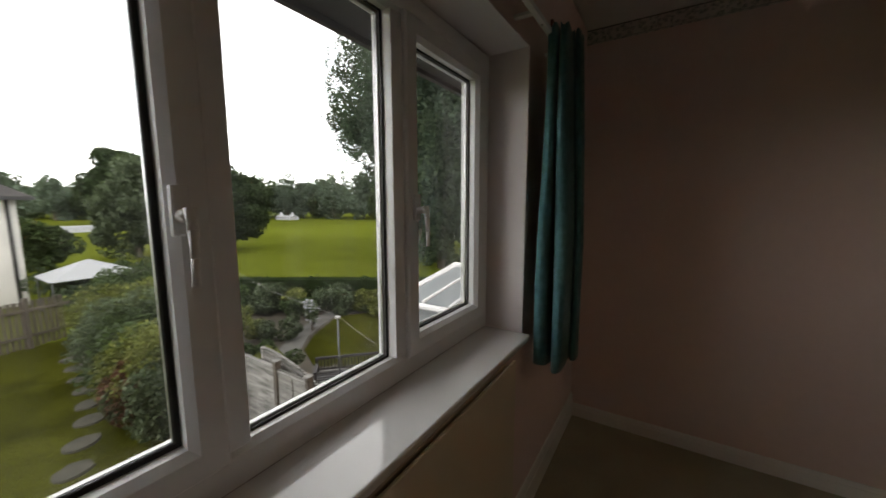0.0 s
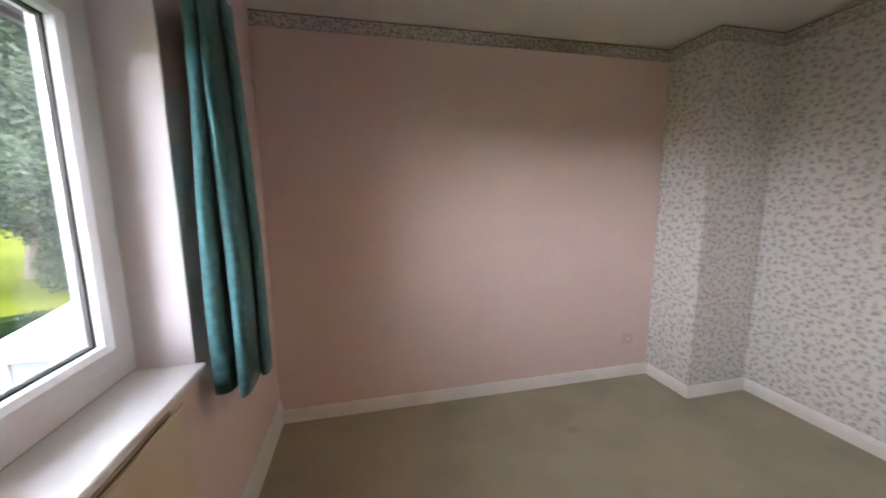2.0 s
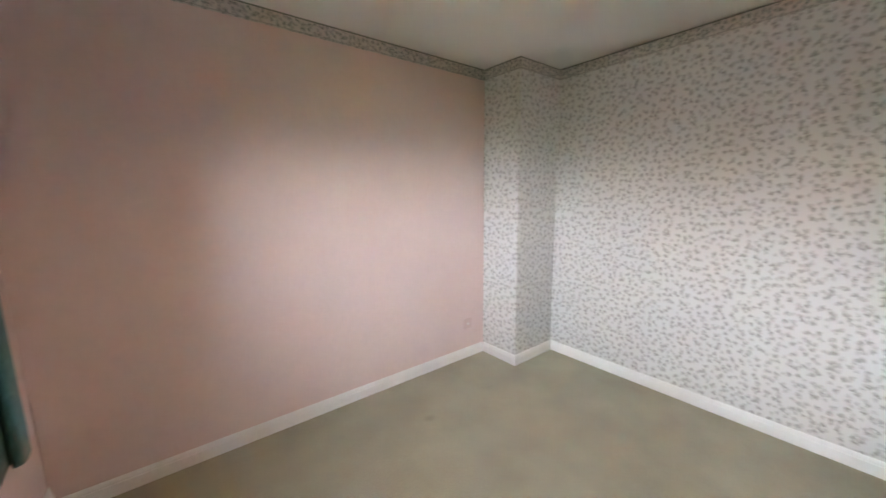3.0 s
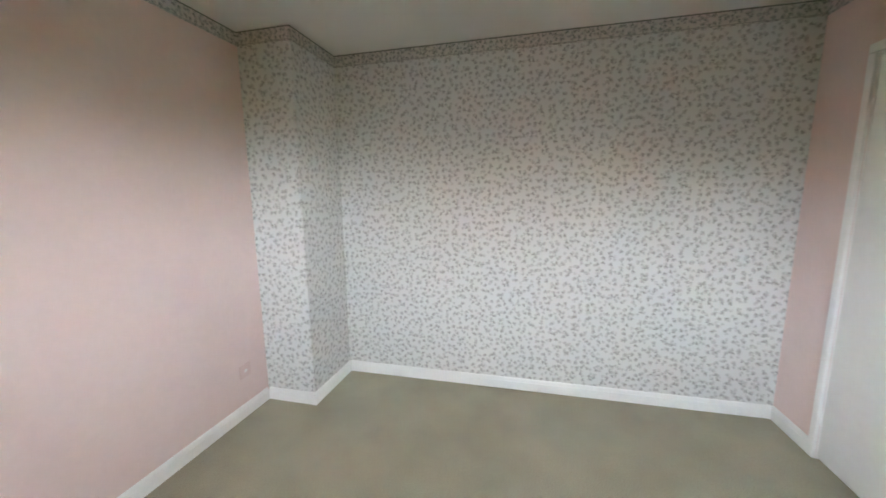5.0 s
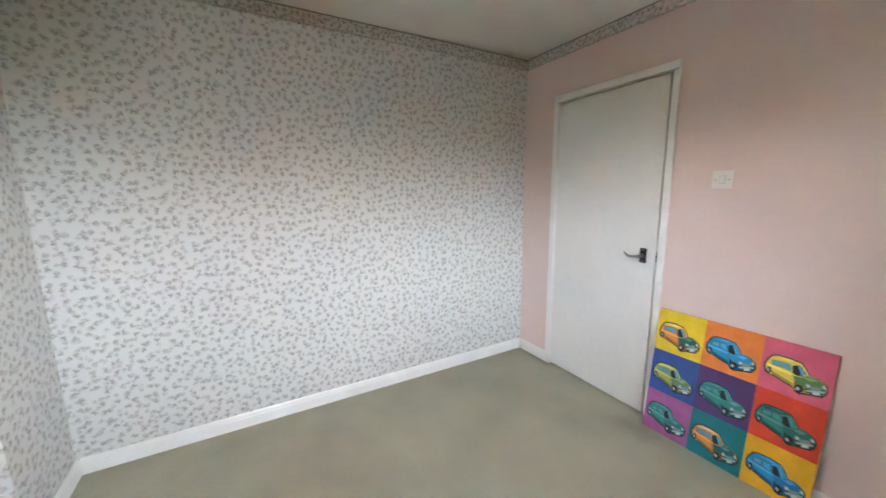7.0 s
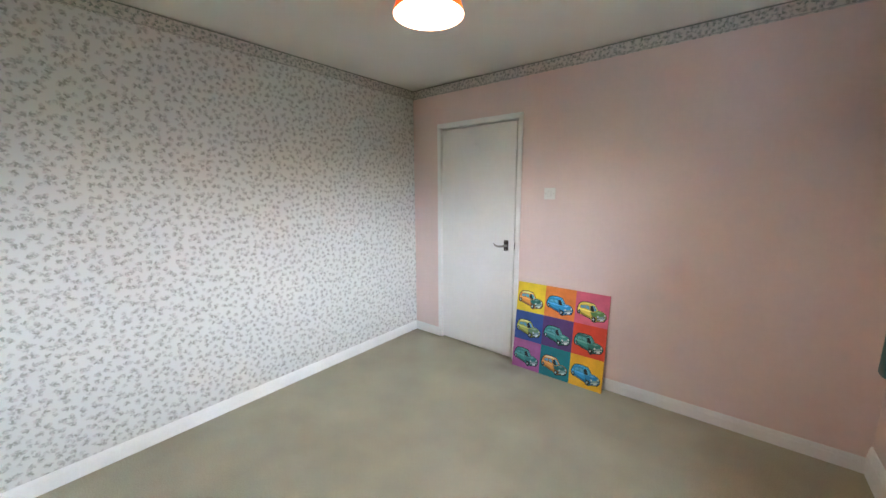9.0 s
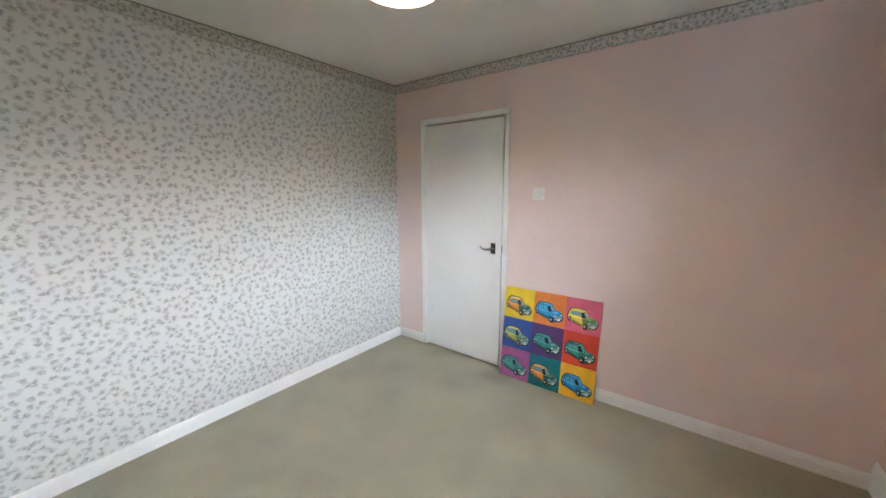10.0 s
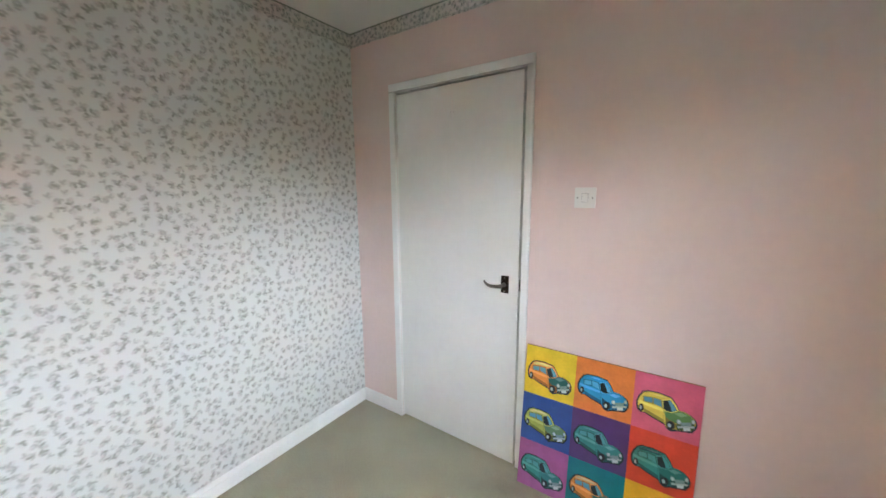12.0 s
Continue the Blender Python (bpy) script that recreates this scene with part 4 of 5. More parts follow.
def limb(bm, p0, p1, r0, r1, rng, n=7):
    """A bent tapering branch."""
    p0, p1 = Vector(p0), Vector(p1)
    steps, last = 4, p0
    length = (p1 - p0).length
    for i in range(1, steps + 1):
        t = i / steps
        q = p0.lerp(p1, t) + Vector((rng.normal(), rng.normal(), rng.normal())) * length * 0.035 * (i < steps)
        tube(bm, last, q, r0 + (r1 - r0) * (i - 1) / steps, r0 + (r1 - r0) * t, n)
        last = q


def tree(label, x, y, top, width, base, seed, material, clumps=40, per=120, leaf=0.16, group="", z0=GZ, dense=1.0, cone=0.0):
    """A broadleaf tree: tapering trunk, bent limbs and a crown of leafy clumps; cone narrows its top."""
    rng = np.random.default_rng(seed)
    ob = thing("tree", label, "tree", group, at=(x, y, z0))
    h, mid = top - z0, (base + top) / 2 - z0
    hr = (top - base) / 2
    bm = bmesh.new()
    limb(bm, (0, 0, -0.05), (0, 0, h * 0.75), 0.028 * h, 0.008 * h, rng, 9)
    cl = []
    for i in range(clumps):
        d = rng.normal(size=3)
        d /= np.linalg.norm(d)
        r = 0.35 + 0.68 * rng.random()
        k = (0.13 + 0.12 * rng.random()) * dense
        slim = 1 - cone * (0.5 + 0.5 * d[2] * r)
        c = np.array((d[0] * width / 2 * r * slim, d[1] * width / 2 * r * slim, mid + d[2] * hr * r))
        cl.append((*c, k * width, k * width, k * hr * 1.5))
        if i < 14:
            limb(bm, (0, 0, max(h * 0.18, min(h * 0.6, c[2] - 0.25 * width))), tuple(c), 0.011 * h, 0.003 * h, rng, 6)
    part("trunk", bm, M_bark, ob, "grey-brown trunk and limbs")
    cl = np.array(cl)
    low = cl[:, 2] + z0 < GZ
    cl[low, 2] = GZ - z0 + 0.4
    me = leaf_mesh("crown", [(a + x, b + y, c + z0, d, e, f) for a, b, c, d, e, f in cl], per, leaf, material, seed + 1)
    crown = new("crown", me)
    crown.parent = ob
    crown.matrix_parent_inverse = Matrix.Translation((-x, -y, -z0))
    return ob


def shrub(name, label, x, y, w, d, h, seed, material, clumps=9, per=150, leaf=0.05, turn=0.0):
    """A loose shrub of leafy clumps on short stems."""
    rng = np.random.default_rng(seed)
    ob = thing(name, label, "shrub", at=(x, y, GZ))
    bm = bmesh.new()
    cl = []
    ca, sa = math.cos(turn), math.sin(turn)
    for i in range(clumps):
        u, v = (rng.random() - 0.5) * w * 0.75, (rng.random() - 0.5) * d * 0.75
        cx, cy = u * ca - v * sa, u * sa + v * ca
        cz = h * (0.25 + 0.5 * rng.random())
        r = (0.16 + 0.14 * rng.random())
        m = (w + d) / 2
        cl.append((x + cx, y + cy, GZ + cz, r * m, r * m, r * h * 1.1))
        limb(bm, (cx * 0.3, cy * 0.3, -0.02), (cx, cy, cz), 0.02, 0.006, rng, 5)
    part("stems", bm, M_bark, ob, "thin woody stems")
    me = leaf_mesh("foliage", cl, per, leaf, material, seed)
    f = new("foliage", me)
    f.parent = ob
    f.matrix_parent_inverse = Matrix.Translation((-x, -y, -GZ))
    return ob


# trees from near to far
tree("tall broadleaf tree with an open dark crown", -19.2, 23.6, 18.5, 12.5, 0.3, 11, M_leaf_glass_haze, 640, 520, 0.08, dense=0.44)
tree("tall dark tree at the edge of the field", -13.6, 24.6, 20.0, 12.0, -1.0, 12, M_leaf_glass_haze, 300, 520, 0.11, dense=0.65)
tree("dense dark tree beside the garden", -14.6, 19.6, 7.5, 5.0, -2.3, 13, M_leaf_dark, 120, 360, 0.10, dense=0.8)
tree("dense dark tree beside the garden", -11.4, 21.0, 9.0, 5.4, -2.3, 14, M_leaf_dark, 120, 360, 0.10, dense=0.8)
tree("small grey-green tree with a pointed crown beyond the fence", -36.7, 11.3, 5.0, 6.4, -2.4, 15, M_leaf_grey, 190, 240, 0.13, dense=0.52, cone=0.72)
tree("low spreading tree at the field edge", -35.0, 17.4, 4.4, 5.7, -1.9, 16, M_leaf_dark, 170, 260, 0.13, dense=0.6)
tree("large round dark tree across the field", -99.3, 29.0, 12.3, 13.0, -1.5, 17, M_leaf_dark, 150, 300, 0.34, dense=0.75)
tree("tree across the field, paled by painted haze", -84, 8, 7.0, 10.0, -2.0, 18, M_leaf_hazed, 50, 300, 0.28)
tree("tree across the field, paled by painted haze", -92, 2, 9.0, 12.0, -2.0, 19, M_leaf_hazed, 50, 300, 0.28)
tree("dense dark tree behind the conservatory", -8.6, 22.0, 8.0, 6.0, -2.2, 21, M_leaf_dark, 50, 420, 0.12)
tree("bushy tree beside the white house", -32.4, 5.8, 0.7, 2.6, -2.4, 20, M_leaf_mid, 30, 220, 0.11)
rng = np.random.default_rng(5)
for i in range(34):
    px = -150 + 1150 * (i + 0.5 * rng.random()) / 34
    d = 92 + 16 * rng.random()
    lat = (px - 784) / 628 * d
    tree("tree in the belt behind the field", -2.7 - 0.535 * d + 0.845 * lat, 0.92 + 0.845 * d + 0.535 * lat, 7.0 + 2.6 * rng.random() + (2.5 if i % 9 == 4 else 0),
         7.0 + 2.5 * rng.random(), -2.5, 40 + i, M_leaf_hazed if i % 3 else M_leaf_mid, 30, 170, 0.32, "tree belt behind the field")

cl = []
for i in range(520):
    px = -320 + 1500 * (i + rng.random()) / 520
    d = 104 + 14 * rng.random()
    lat = (px - 784) / 628 * d
    cl.append((-2.7 - 0.535 * d + 0.845 * lat, 0.92 + 0.845 * d + 0.535 * lat, GZ + 1.5 + 7.6 * rng.random() ** 0.8, 2.6, 2.6, 2.2))
tagged(new("far_woods", leaf_mesh("far_woods", cl, 240, 0.34, M_leaf_hazed, 77)), "dense line of woodland closing the far field", "woodland", kind="stuff")

# near lawn with stepping stones
structure("lawn_near", prism([(-17.1, -8), (-4.0, -8), (-4.0, 3.7), (-17.6, 3.7)], "z", GZ - 0.05, GZ + 0.02), M_lawn, "small mown garden lawn", "lawn")
STONES = [(-9.3, 1.85), (-9.98, 2.06), (-10.72, 2.32), (-11.5, 2.60), (-12.25, 2.78), (-13.05, 2.93), (-13.85, 3.04), (-14.7, 3.13), (-15.5, 3.2)]
rng = np.random.default_rng(8)
for i, (x, y) in enumerate(STONES):
    outline = [(0.22 * (1 + 0.07 * rng.normal()) * math.cos(a), 0.25 * (1 + 0.07 * rng.normal()) * math.sin(a)) for a in (2 * math.pi * k / 12 for k in range(12))]
    bm = prism([(x + u, y + v) for u, v in outline], "z", GZ, GZ + 0.05)
    bmesh.ops.bevel(bm, geom=[e for e in bm.edges if all(v.co.z > GZ + 0.04 for v in e.verts)], offset=0.015, segments=2, affect="EDGES")
    tagged(part("stepping_stone", bm, M_stepstone), "rounded mossy stepping stone set in the lawn", "stepping stone", "stepping stones across the lawn")


def board_fence(label, p0, p1, h, material, board, gap, post_every, name="fence"):
    """Upright pales on two rails between square posts."""
    ob = thing(name, label, "fence", at=(p0[0], p0[1], GZ))
    d = Vector((p1[0] - p0[0], p1[1] - p0[1], 0))
    length = d.length
    ob.rotation_euler = (0, 0, math.atan2(d.y, d.x))
    pale = mesh_of("pale", box(0, board, -0.011, 0.011, 0.05, h, bevel=0.004, seg=1), material)
    n = int(length / (board + gap))
    for i in range(n):
        shared("pale", pale, ob, pose(i * (board + gap), 0.03, 0.012 * math.sin(i * 2.3), 0, 0, 0.5 * math.sin(i * 1.7)))
    post = mesh_of("post", box(-0.05, 0.05, -0.05, 0.05, -0.05, h + 0.09, bevel=0.008, seg=1), material)
    for i in range(int(length / post_every) + 1):
        shared("post", post, ob, pose(i * post_every, 0, 0))
    for z in (0.35, h - 0.3):
        part("rail", box(0, length, -0.035, 0.018, z, z + 0.08), material, ob)
    return ob


board_fence("weathered brown paled fence at the end of the lawn", (-14.6, -6.0), (-17.75, 3.7), 1.36, M_fence, 0.085, 0.035, 1.85)
lap_fence = thing("fence", "silver-grey overlap board fence between the gardens", "fence", at=(0, 3.93, GZ))
for x0, x1, top in ((-7.58, -6.90, 1.46), (-9.38, -7.66, 1.50), (-11.2, -9.46, 1.48)):
    for k in range(12):
        z = 0.05 + 0.118 * k
        if z + 0.10 > top:
            continue
        wob = 0.006 * math.sin(3.1 * k + x0)
        bm = prism([(0.002, z + wob), (-0.016, z + wob), (-0.007, z + 0.150 + wob), (0.002, z + 0.150 + wob)], "x", x0, x1)
        part("board", bm, M_pale_fence, lap_fence)
    part("capping", box(x0, x1, -0.03, 0.035, top - 0.02, top + 0.012, bevel=0.004, seg=1), M_pale_fence, lap_fence)
    part("batten", box((x0 + x1) / 2 - 0.02, (x0 + x1) / 2 + 0.02, -0.03, -0.005, 0.06, top - 0.02), M_pale_fence, lap_fence)
for x, h in ((-6.86, 1.55), (-7.62, 1.60), (-9.42, 1.60), (-11.24, 1.60)):
    part("post", box(x - 0.04, x + 0.04, -0.045, 0.045, -0.05, h, bevel=0.008, seg=1), M_fence, lap_fence, "grey-brown square post")
    part("post_cap", box(x - 0.055, x + 0.055, -0.06, 0.06, h, h + 0.03, bevel=0.01, seg=1), M_pale_fence, lap_fence)
trellis = thing("arched_trellis", "grey arched lattice trellis panel behind the fence", "trellis", at=(-8.15, 4.05, GZ))
N = 26
arch = [(1.85 * i / N, 1.15 + 0.50 * math.cos(math.pi * 0.5 * i / N)) for i in range(N + 1)]
bm = bmesh.new()
for (a, za), (b, zb) in zip(arch, arch[1:]):
    bm_box(bm, a, b + 0.01, -0.02, 0.02, min(za, zb) - 0.035, max(za, zb) + 0.025)
part("arched_rail", bm, M_pale_fence, trellis)
bm = bmesh.new()
for (a, za), (b, zb) in zip(arch, arch[1:]):
    bm_box(bm, a, b + 0.01, -0.02, 0.02, min(za, zb) - 0.30, max(za, zb) - 0.26)
part("lower_rail", bm, M_pale_fence, trellis)
bm = bmesh.new()
for (a, za), (b, zb) in zip(arch, arch[1:]):
    bm_box(bm, a, b + 0.01, -0.021, 0.021, min(za, zb) - 0.165, max(za, zb) - 0.115)
part("middle_rail", bm, M_pale_fence, trellis)
slat = mesh_of("slat", box(-0.020, 0.020, -0.008, 0.008, 0, 0.28), M_pale_fence)
for i in range(0, N + 1):
    shared("slat", slat, trellis, pose(arch[i][0], 0, arch[i][1] - 0.30))
for x in (0.0, 1.85):
    part("post", box(x - 0.035, x + 0.035, -0.035, 0.035, 0, 1.25 if x else 1.68, bevel=0.006, seg=1), M_pale_fence, trellis)

part("post_cap", box(1.85 - 0.07, 1.85 + 0.07, -0.07, 0.07, 1.25, 1.31, bevel=0.012), M_render, trellis, "pale square post cap")

# shrubs along the boundary
for i, (x, y, w, d, h, m, lf) in enumerate([(-10.0, 3.55, 1.9, 1.1, 1.5, M_leaf_grey, 0.05), (-11.3, 3.75, 2.2, 1.3, 1.75, M_leaf_light, 0.05), (-12.6, 3.95, 2.2, 1.4, 1.7, M_leaf_mid, 0.05),
                                            (-14.0, 4.2, 2.4, 1.5, 1.9, M_leaf_grey, 0.05), (-15.4, 4.5, 2.4, 1.6, 1.9, M_leaf_light, 0.05), (-10.6, 3.35, 1.0, 0.7, 1.2, M_leaf_red, 0.04),
                                            (-9.3, 3.95, 1.3, 1.0, 1.35, M_leaf_mid, 0.05), (-16.6, 4.9, 2.0, 1.5, 2.1, M_leaf_mid, 0.06)]):
    shrub("garden_shrub", ("loose reddish shrub in the border" if m is M_leaf_red else "loose green shrub spilling over the lawn edge"), x, y - 0.2, w * 1.1, d * 1.25, h, 70 + i, m, 22, 620, lf * 0.8)
structure("flower_bed_near", prism([(-9.0, 3.3), (-8.6, 3.68), (-17.3, 3.68), (-16.2, 3.25), (-13.0, 3.2), (-10.6, 2.95)], "z", GZ, GZ + 0.05), M_soil, "dark soil bed under the shrubs", "flower bed")

# neighbour's garden
structure("lawn_far", prism([(-9.9, 6.3), (-10.9, 6.75), (-11.6, 7.6), (-12.4, 9.2), (-11.6, 10.7), (-9.0, 11.4), (-6.0, 11.5), (-5.0, 9.0), (-8.0, 7.2)], "z", GZ - 0.05, GZ + 0.025), M_lawn, "neat oval garden lawn", "lawn")
structure("garden_soil", prism([(-17.6, 3.8), (-4, 3.8), (-4, 14.2), (-6.3, 14.6), (-18.6, 7.0)], "z", GZ - 0.05, GZ + 0.012), M_soil, "planted soil of the far garden", "flower bed")
structure("path_curved", prism([(-11.2, 6.0), (-12.3, 7.4), (-13.2, 9.3), (-12.2, 11.2), (-9.0, 12.2), (-6.0, 12.3), (-6.0, 11.6), (-9.0, 11.5), (-11.75, 10.75), (-12.55, 9.25), (-11.75, 7.55), (-10.7, 6.35)], "z", GZ, GZ + 0.03), M_slab,
          "grey gravel path curving round the lawn", "path")
patio = thing("patio", "grey paved patio of square slabs", "patio", kind="structure")
slab = mesh_of("slab", box(0.006, 0.594, 0.006, 0.594, 0, 0.04, bevel=0.006, seg=1), M_slab)
for i in range(8):
    for j in range(4):
        shared("slab", slab, patio, pose(-9.5 + 0.6 * i, 4.2 + 0.6 * j, GZ, 0, 0, 0))
bench = thing("garden_bench", "low dark slatted garden bench on the patio", "bench", at=(-8.27, 6.03, GZ + 0.04))
bench.scale = (1.1, 1.0, 1.1)
bench.rotation_euler = (0, 0, radians(46))
part("top_rail", box(-0.68, 0.68, 0.20, 0.235, 0.545, 0.60, bevel=0.006, seg=1), M_bench, bench)
part("bottom_rail", box(-0.63, 0.63, 0.205, 0.23, 0.33, 0.37, bevel=0.004, seg=1), M_bench, bench)
upright = mesh_of("back_slat", box(-0.016, 0.016, 0.21, 0.225, 0.36, 0.55), M_bench)
for i in range(19):
    shared("back_slat", upright, bench, pose(-0.585 + 0.065 * i, 0, 0))
for y in (-0.22, -0.12, -0.02, 0.08):
    part("seat_slat", box(-0.66, 0.66, y, y + 0.075, 0.30, 0.322, bevel=0.004, seg=1), M_bench, bench)
for x in (-0.66, 0.66):
    part("back_leg", box(x - 0.03, x + 0.03, 0.19, 0.245, 0, 0.585, bevel=0.005, seg=1), M_bench, bench)
    part("front_leg", box(x - 0.03, x + 0.03, -0.24, -0.185, 0, 0.46, bevel=0.005, seg=1), M_bench, bench)
    part("armrest", box(x - 0.035, x + 0.035, -0.26, 0.19, 0.46, 0.49, bevel=0.005, seg=1), M_bench, bench)
line_pole = thing("clothes_line_pole", "grey metal clothes line pole", "clothes pole", at=(-7.51, 5.05, GZ))
bm = bmesh.new()
tube(bm, (0, 0, 0), (0, 0, 2.0), 0.018, 0.016, 12)
part("pole", bm, M_pole, line_pole, smooth=True)
part("pole_cap", box(-0.04, 0.04, -0.04, 0.04, 1.99, 2.03, bevel=0.008), M_rope, line_pole, "white plastic cap")
tagged(part("clothes_line", pipe([(-13.3, 6.32, -0.57), (-10.4, 5.69, -0.66), (-7.51, 5.05, -0.565), (-6.4, 4.66, -0.63), (-3.44, 3.6, -0.50)], 0.0022), M_rope),
       "thin white clothes line strung over the garden", "clothes line")
far_post = thing("clothes_line_post", "grey far post of the clothes line", "clothes pole", at=(-13.3, 6.32, GZ))
bm = bmesh.new()
tube(bm, (0, 0, 0), (0, 0, 2.06), 0.025, 0.022, 10)
part("pole", bm, M_pole, far_post, smooth=True)

# clipped hedge before the field and the shrubs before it
hedge = thing("clipped_hedge", "long dark clipped hedge along the field", "hedge", at=(-20.5, 6.0, GZ))
hedge.rotation_euler = (0, 0, math.atan2(3.1, 5.0))
bm = box(0, 17.5, -0.33, 0.33, 0, 1.1)
bmesh.ops.subdivide_edges(bm, edges=bm.edges[:], cuts=10, use_grid_fill=True)
for v in bm.verts:
    v.co += Vector((0, 0.05, 0.04)) * noise.noise(v.co * 2.0)
part("core", bm, M_hedge_shade, hedge)
rng = np.random.default_rng(21)
cl = [(x, 0.30 * rng.normal() * 0.6, 0.35 + 0.6 * rng.random(), 0.35, 0.30, 0.28) for x in np.linspace(0.2, 17.3, 150)]
f = new("foliage", leaf_mesh("foliage", [(a, b, c, d, e, g) for a, b, c, d, e, g in cl], 130, 0.045, M_leaf_hedge, 22))
f.parent = hedge
rng = np.random.default_rng(31)
for i in range(15):
    t = i / 14
    x, y = -17.6 + 8.6 * t + 0.3 * rng.normal(), 6.9 + 5.3 * t + 0.3 * rng.normal()
    shrub("border_shrub", "loose leafy border shrub before the hedge", x, y, 1.3 + 0.5 * rng.random(), 1.1, 0.65 + 0.5 * rng.random(), 90 + i,
          (M_leaf_grey, M_leaf_light, M_leaf_mid, M_leaf_grey)[i % 4], 14, 330, 0.05)
for i in range(10):
    x, y = -14.2 + 4.2 * rng.random(), 5.0 + 2.6 * rng.random()
    if x > -11.4 and y > 5.9:
        continue
    shrub("border_plant", "low leafy plant in the garden bed", x, y, 0.9, 0.8, 0.45 + 0.35 * rng.random(), 120 + i, (M_leaf_light, M_leaf_mid, M_leaf_grey)[i % 3], 6, 160, 0.045)
shrub("border_plant", "yellow-green plant by the trellis", -8.9, 4.5, 1.4, 0.9, 1.2, 140, M_leaf_light, 9, 220, 0.05)
white_bush = shrub("flowering_bush", "small bush with white flowers beside the path", -12.0, 7.9, 0.7, 0.6, 0.9, 150, M_leaf_grey, 6, 120, 0.04)
f = new("flowers", leaf_mesh("flowers", [(-12.0, 7.9, GZ + 0.55, 0.28, 0.28, 0.42), (-12.1, 7.85, GZ + 0.9, 0.16, 0.16, 0.18)], 40, 0.045, M_flower_white, 151))
f.parent = white_bush
f.matrix_parent_inverse = Matrix.Translation((12.0, -7.9, -GZ))

# conservatory roof next door
cons = thing("conservatory", "white-framed conservatory with a pale polycarbonate roof", "conservatory", at=(0, 0, 0))
CX0, CX1, CY0, CY1, CE = -7.0, -3.46, 6.08, 10.4, -0.42
RY, RZ = 8.3, -0.12
part("base_wall", boxes([(CX0 + 0.05, CX1, CY0 + 0.05, CY0 + 0.2, GZ, GZ + 0.6), (CX0 + 0.05, CX0 + 0.2, CY0 + 0.2, CY1, GZ, GZ + 0.6)]), M_render, cons)
for x in (-6.93, -6.05, -5.2, -4.35, -3.52):
    part("post", box(x - 0.04, x + 0.04, CY0 + 0.06, CY0 + 0.14, GZ + 0.6, CE - 0.05), M_upvc, cons)
pane_me = mesh_of("pane", box(0.0, 0.78, -0.004, 0.004, 0, 1.5), M_poly)
for x in (-6.88, -6.02, -5.16, -4.30):
    shared("pane", pane_me, cons, pose(x, CY0 + 0.1, GZ + 0.61))
part("eaves_beam", box(CX0 - 0.04, CX1, CY0 - 0.04, CY0 + 0.06, CE - 0.10, CE, bevel=0.01), M_upvc, cons)
part("gutter", box(CX0 - 0.04, CX1, CY0 - 0.10, CY0 - 0.045, CE - 0.07, CE - 0.01, bevel=0.012), M_upvc, cons)
slope = math.atan2(RZ - CE, RY - CY0)
run = math.hypot(RZ - CE, RY - CY0)
roof_pane = mesh_of("roof_pane", box(0.01, 0.55, 0, run, 0, 0.02), M_poly)
bar = mesh_of("glazing_bar", box(-0.03, 0.03, 0, run, 0.0, 0.05, bevel=0.008, seg=1), M_upvc)
for i in range(6):
    x = CX0 + 0.02 + i * 0.585
    shared("roof_pane", roof_pane, cons, pose(x + 0.01, CY0, CE, math.degrees(slope)))
    shared("glazing_bar", bar, cons, pose(x, CY0, CE + 0.004, math.degrees(slope)))
part("verge", prism([(CY0 - 0.08, CE - 0.06), (RY, RZ - 0.04), (RY, RZ + 0.08), (CY0 - 0.08, CE + 0.06)], "x", CX0 - 0.06, CX0 - 0.005), M_upvc, cons)
part("ridge", box(CX0 - 0.06, CX1, RY - 0.06, RY + 0.06, RZ + 0.0, RZ + 0.10, bevel=0.02), M_upvc, cons)
part("rear_roof", prism([(RY, RZ), (CY1, CE), (CY1, CE - 0.02), (RY, RZ - 0.02)], "x", CX0, CX1), M_poly, cons)

# white house, canopy and things across the field
house = thing("white_house", "white rendered house with a dark hipped roof", "house", at=(0, 0, 0))
part("wall", box(-33, -24.2, -6.0, 3.8, GZ, 1.72), M_render, house)
bm = bmesh.new()
lo = [bm.verts.new(v) for v in ((-33.4, -6.4, 1.70), (-23.75, -6.4, 1.70), (-23.75, 4.25, 1.70), (-33.4, 4.25, 1.70))]
hi = [bm.verts.new(v) for v in ((-28.6, -2.0, 4.6), (-28.6, 0.0, 4.6))]
for q in ((lo[0], lo[1], hi[0]), (lo[1], lo[2], hi[1], hi[0]), (lo[2], lo[3], hi[1]), (lo[3], lo[0], hi[0], hi[1]), tuple(lo)):
    bm.faces.new(q)
part("roof", bm, M_roof, house, "dark tiled hipped roof")
part("fascia", box(-23.8, -23.74, -6.4, 4.25, 1.58, 1.72), M_black, house)
bm = bmesh.new()
tube(bm, (-24.1, 3.55, GZ), (-24.1, 3.55, 1.6), 0.055, 0.055, 10)
part("drainpipe", bm, M_black, house, "black drainpipe", True)
canopy = thing("garden_canopy", "low white square garden canopy beyond the fence", "canopy", at=(-21.3, 5.0, GZ))
bm = bmesh.new()
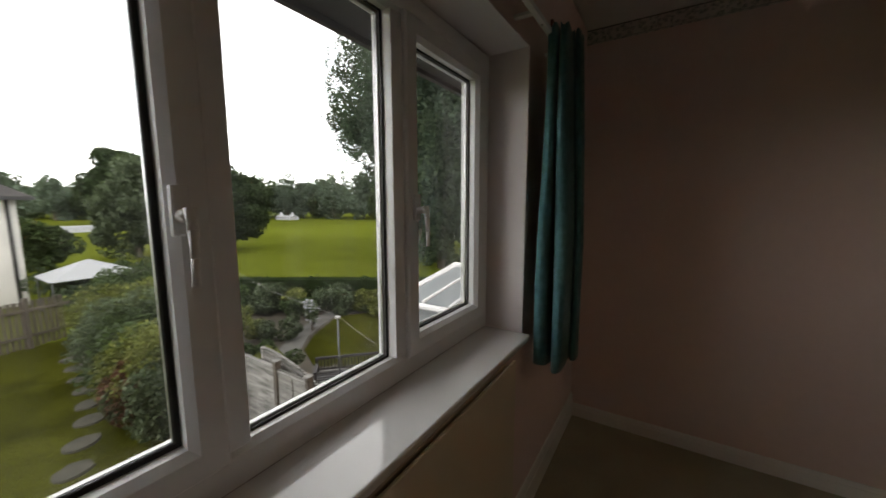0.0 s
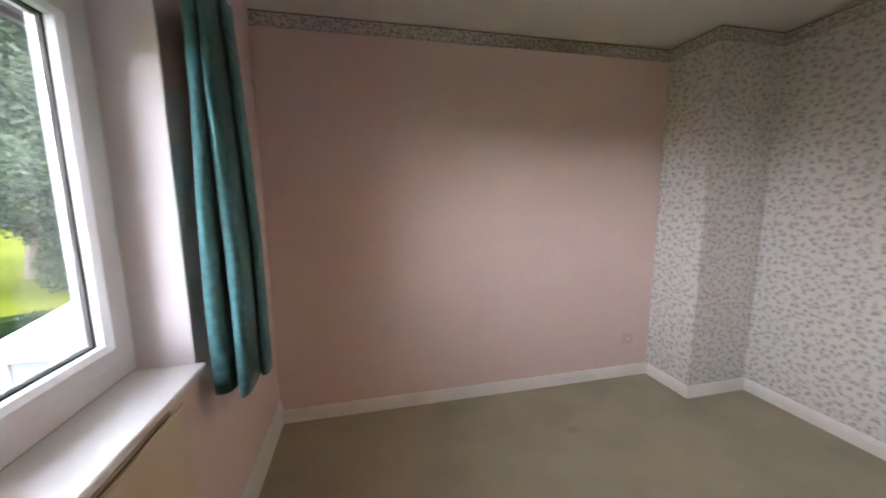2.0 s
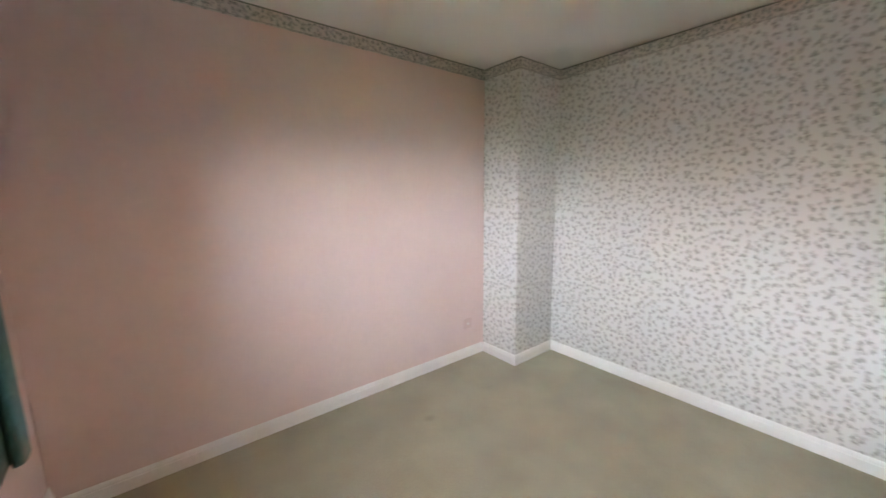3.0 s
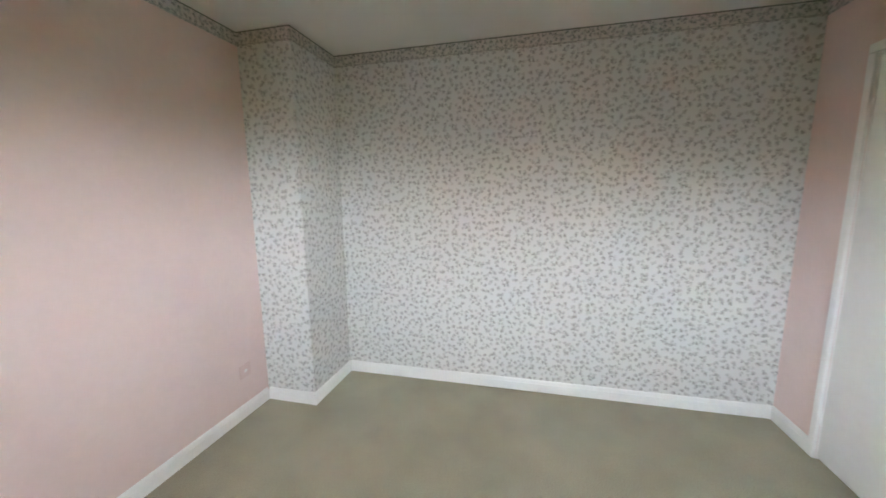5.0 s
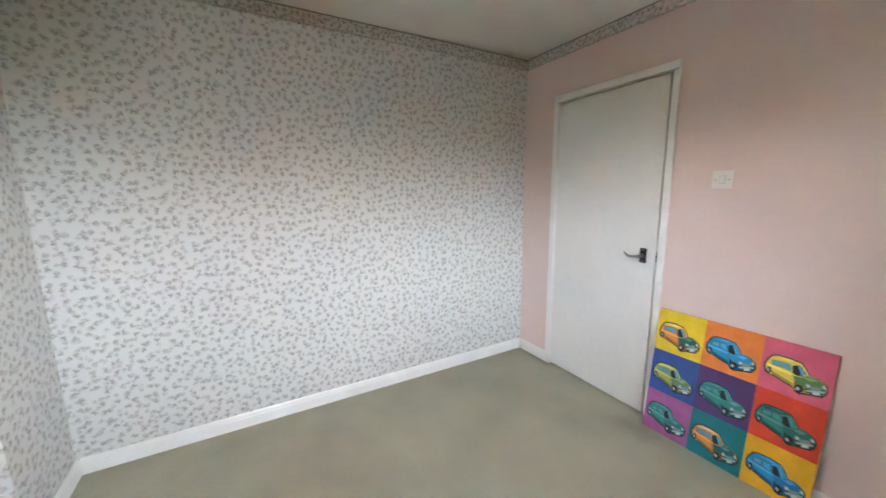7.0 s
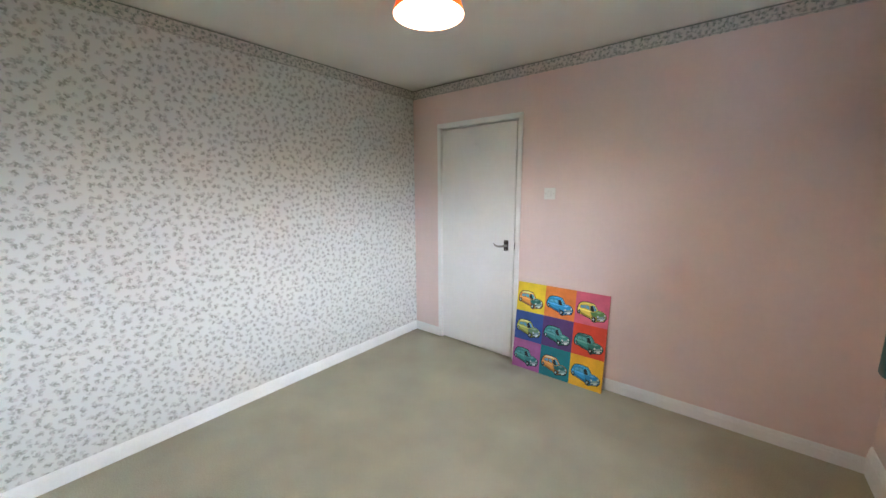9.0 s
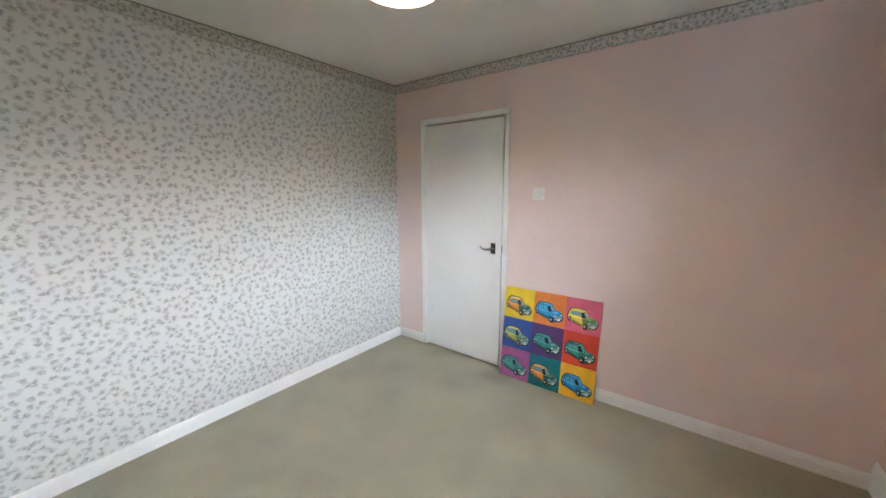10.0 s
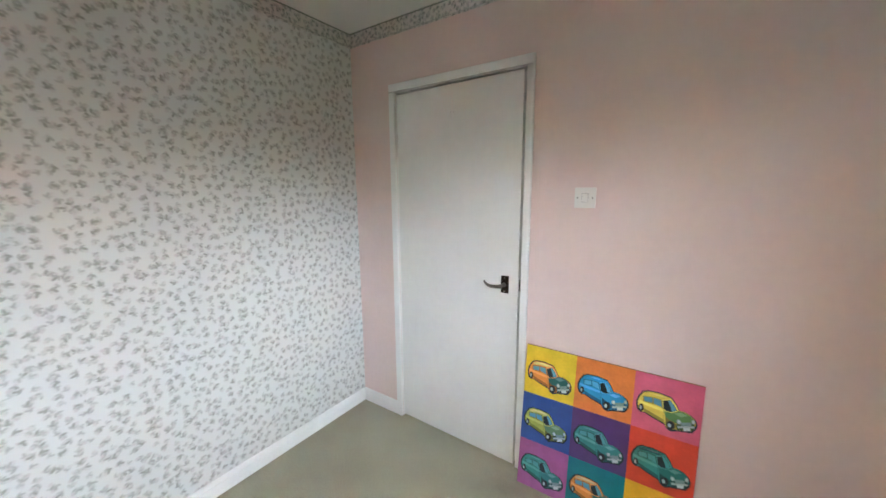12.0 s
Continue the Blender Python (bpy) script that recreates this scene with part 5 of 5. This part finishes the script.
ring_v = [bm.verts.new((a, b, 1.36 + (0.02 if k % 2 else 0))) for k, (a, b) in enumerate(((-1.15, -1.25), (0, -1.3), (1.15, -1.25), (1.2, 0), (1.15, 1.25), (0, 1.3), (-1.15, 1.25), (-1.2, 0)))]
mid_v = [bm.verts.new((v.co.x * 0.04, v.co.y * 0.04, 1.93)) for v in ring_v]
for i in range(8):
    bm.faces.new((ring_v[i], ring_v[(i + 1) % 8], mid_v[(i + 1) % 8], mid_v[i]))
bm.faces.new(mid_v)
part("canopy_top", bm, M_canvas_white, canopy)
for a, b in ((-1.1, -1.2), (1.1, -1.2), (1.1, 1.2), (-1.1, 1.2)):
    part("leg", box(a - 0.025, a + 0.025, b - 0.025, b + 0.025, 0, 1.38), M_pole, canopy)
for i, (x, y, w, h) in enumerate([(-19.6, 4.6, 1.6, 1.3), (-20.0, 6.6, 2.0, 1.5), (-22.9, 4.4, 2.0, 1.6), (-23.2, 6.2, 2.2, 1.7), (-24.5, 7.6, 2.4, 1.6), (-19.4, 5.6, 1.4, 1.2)]):
    shrub("garden_shrub", "dark shrub in the next garden beyond the fence", x, y, w, w, h, 170 + i, (M_leaf_dark, M_leaf_mid)[i % 2], 10, 240, 0.06)
tagged(part("pitch_cover", prism([(-78.5, 13.2), (-76.0, 13.0), (-74.0, 22.0), (-76.8, 22.5)], "z", GZ, GZ + 0.9), M_canvas_white), "long white pitch cover on the field", "pitch cover")
tent = thing("marquee", "small white marquee far across the field", "marquee", at=(-88, 58.5, GZ))
bm = bmesh.new()
rows = []
for i in range(25):
    u = -3.2 + 6.4 * i / 24
    peak = 0.95 + 1.5 * math.exp(-(abs(abs(u) - 2.35) / 0.4)) + 0.25 * math.exp(-(u / 1.2) ** 2)
    rows.append([bm.verts.new((u, v, 0.85 + (peak - 0.85) * k)) for v, k in ((-1.5, 0), (-0.7, 0.3), (0, 1), (0.7, 0.3), (1.5, 0))])
for a, b in zip(rows, rows[1:]):
    for i in range(4):
        bm.faces.new((a[i], a[i + 1], b[i + 1], b[i]))
part("tent_roof", bm, M_canvas_white, tent)
part("tent_wall", box(-3.1, 3.1, -1.4, 1.4, 0, 0.84), M_canvas_white, tent)
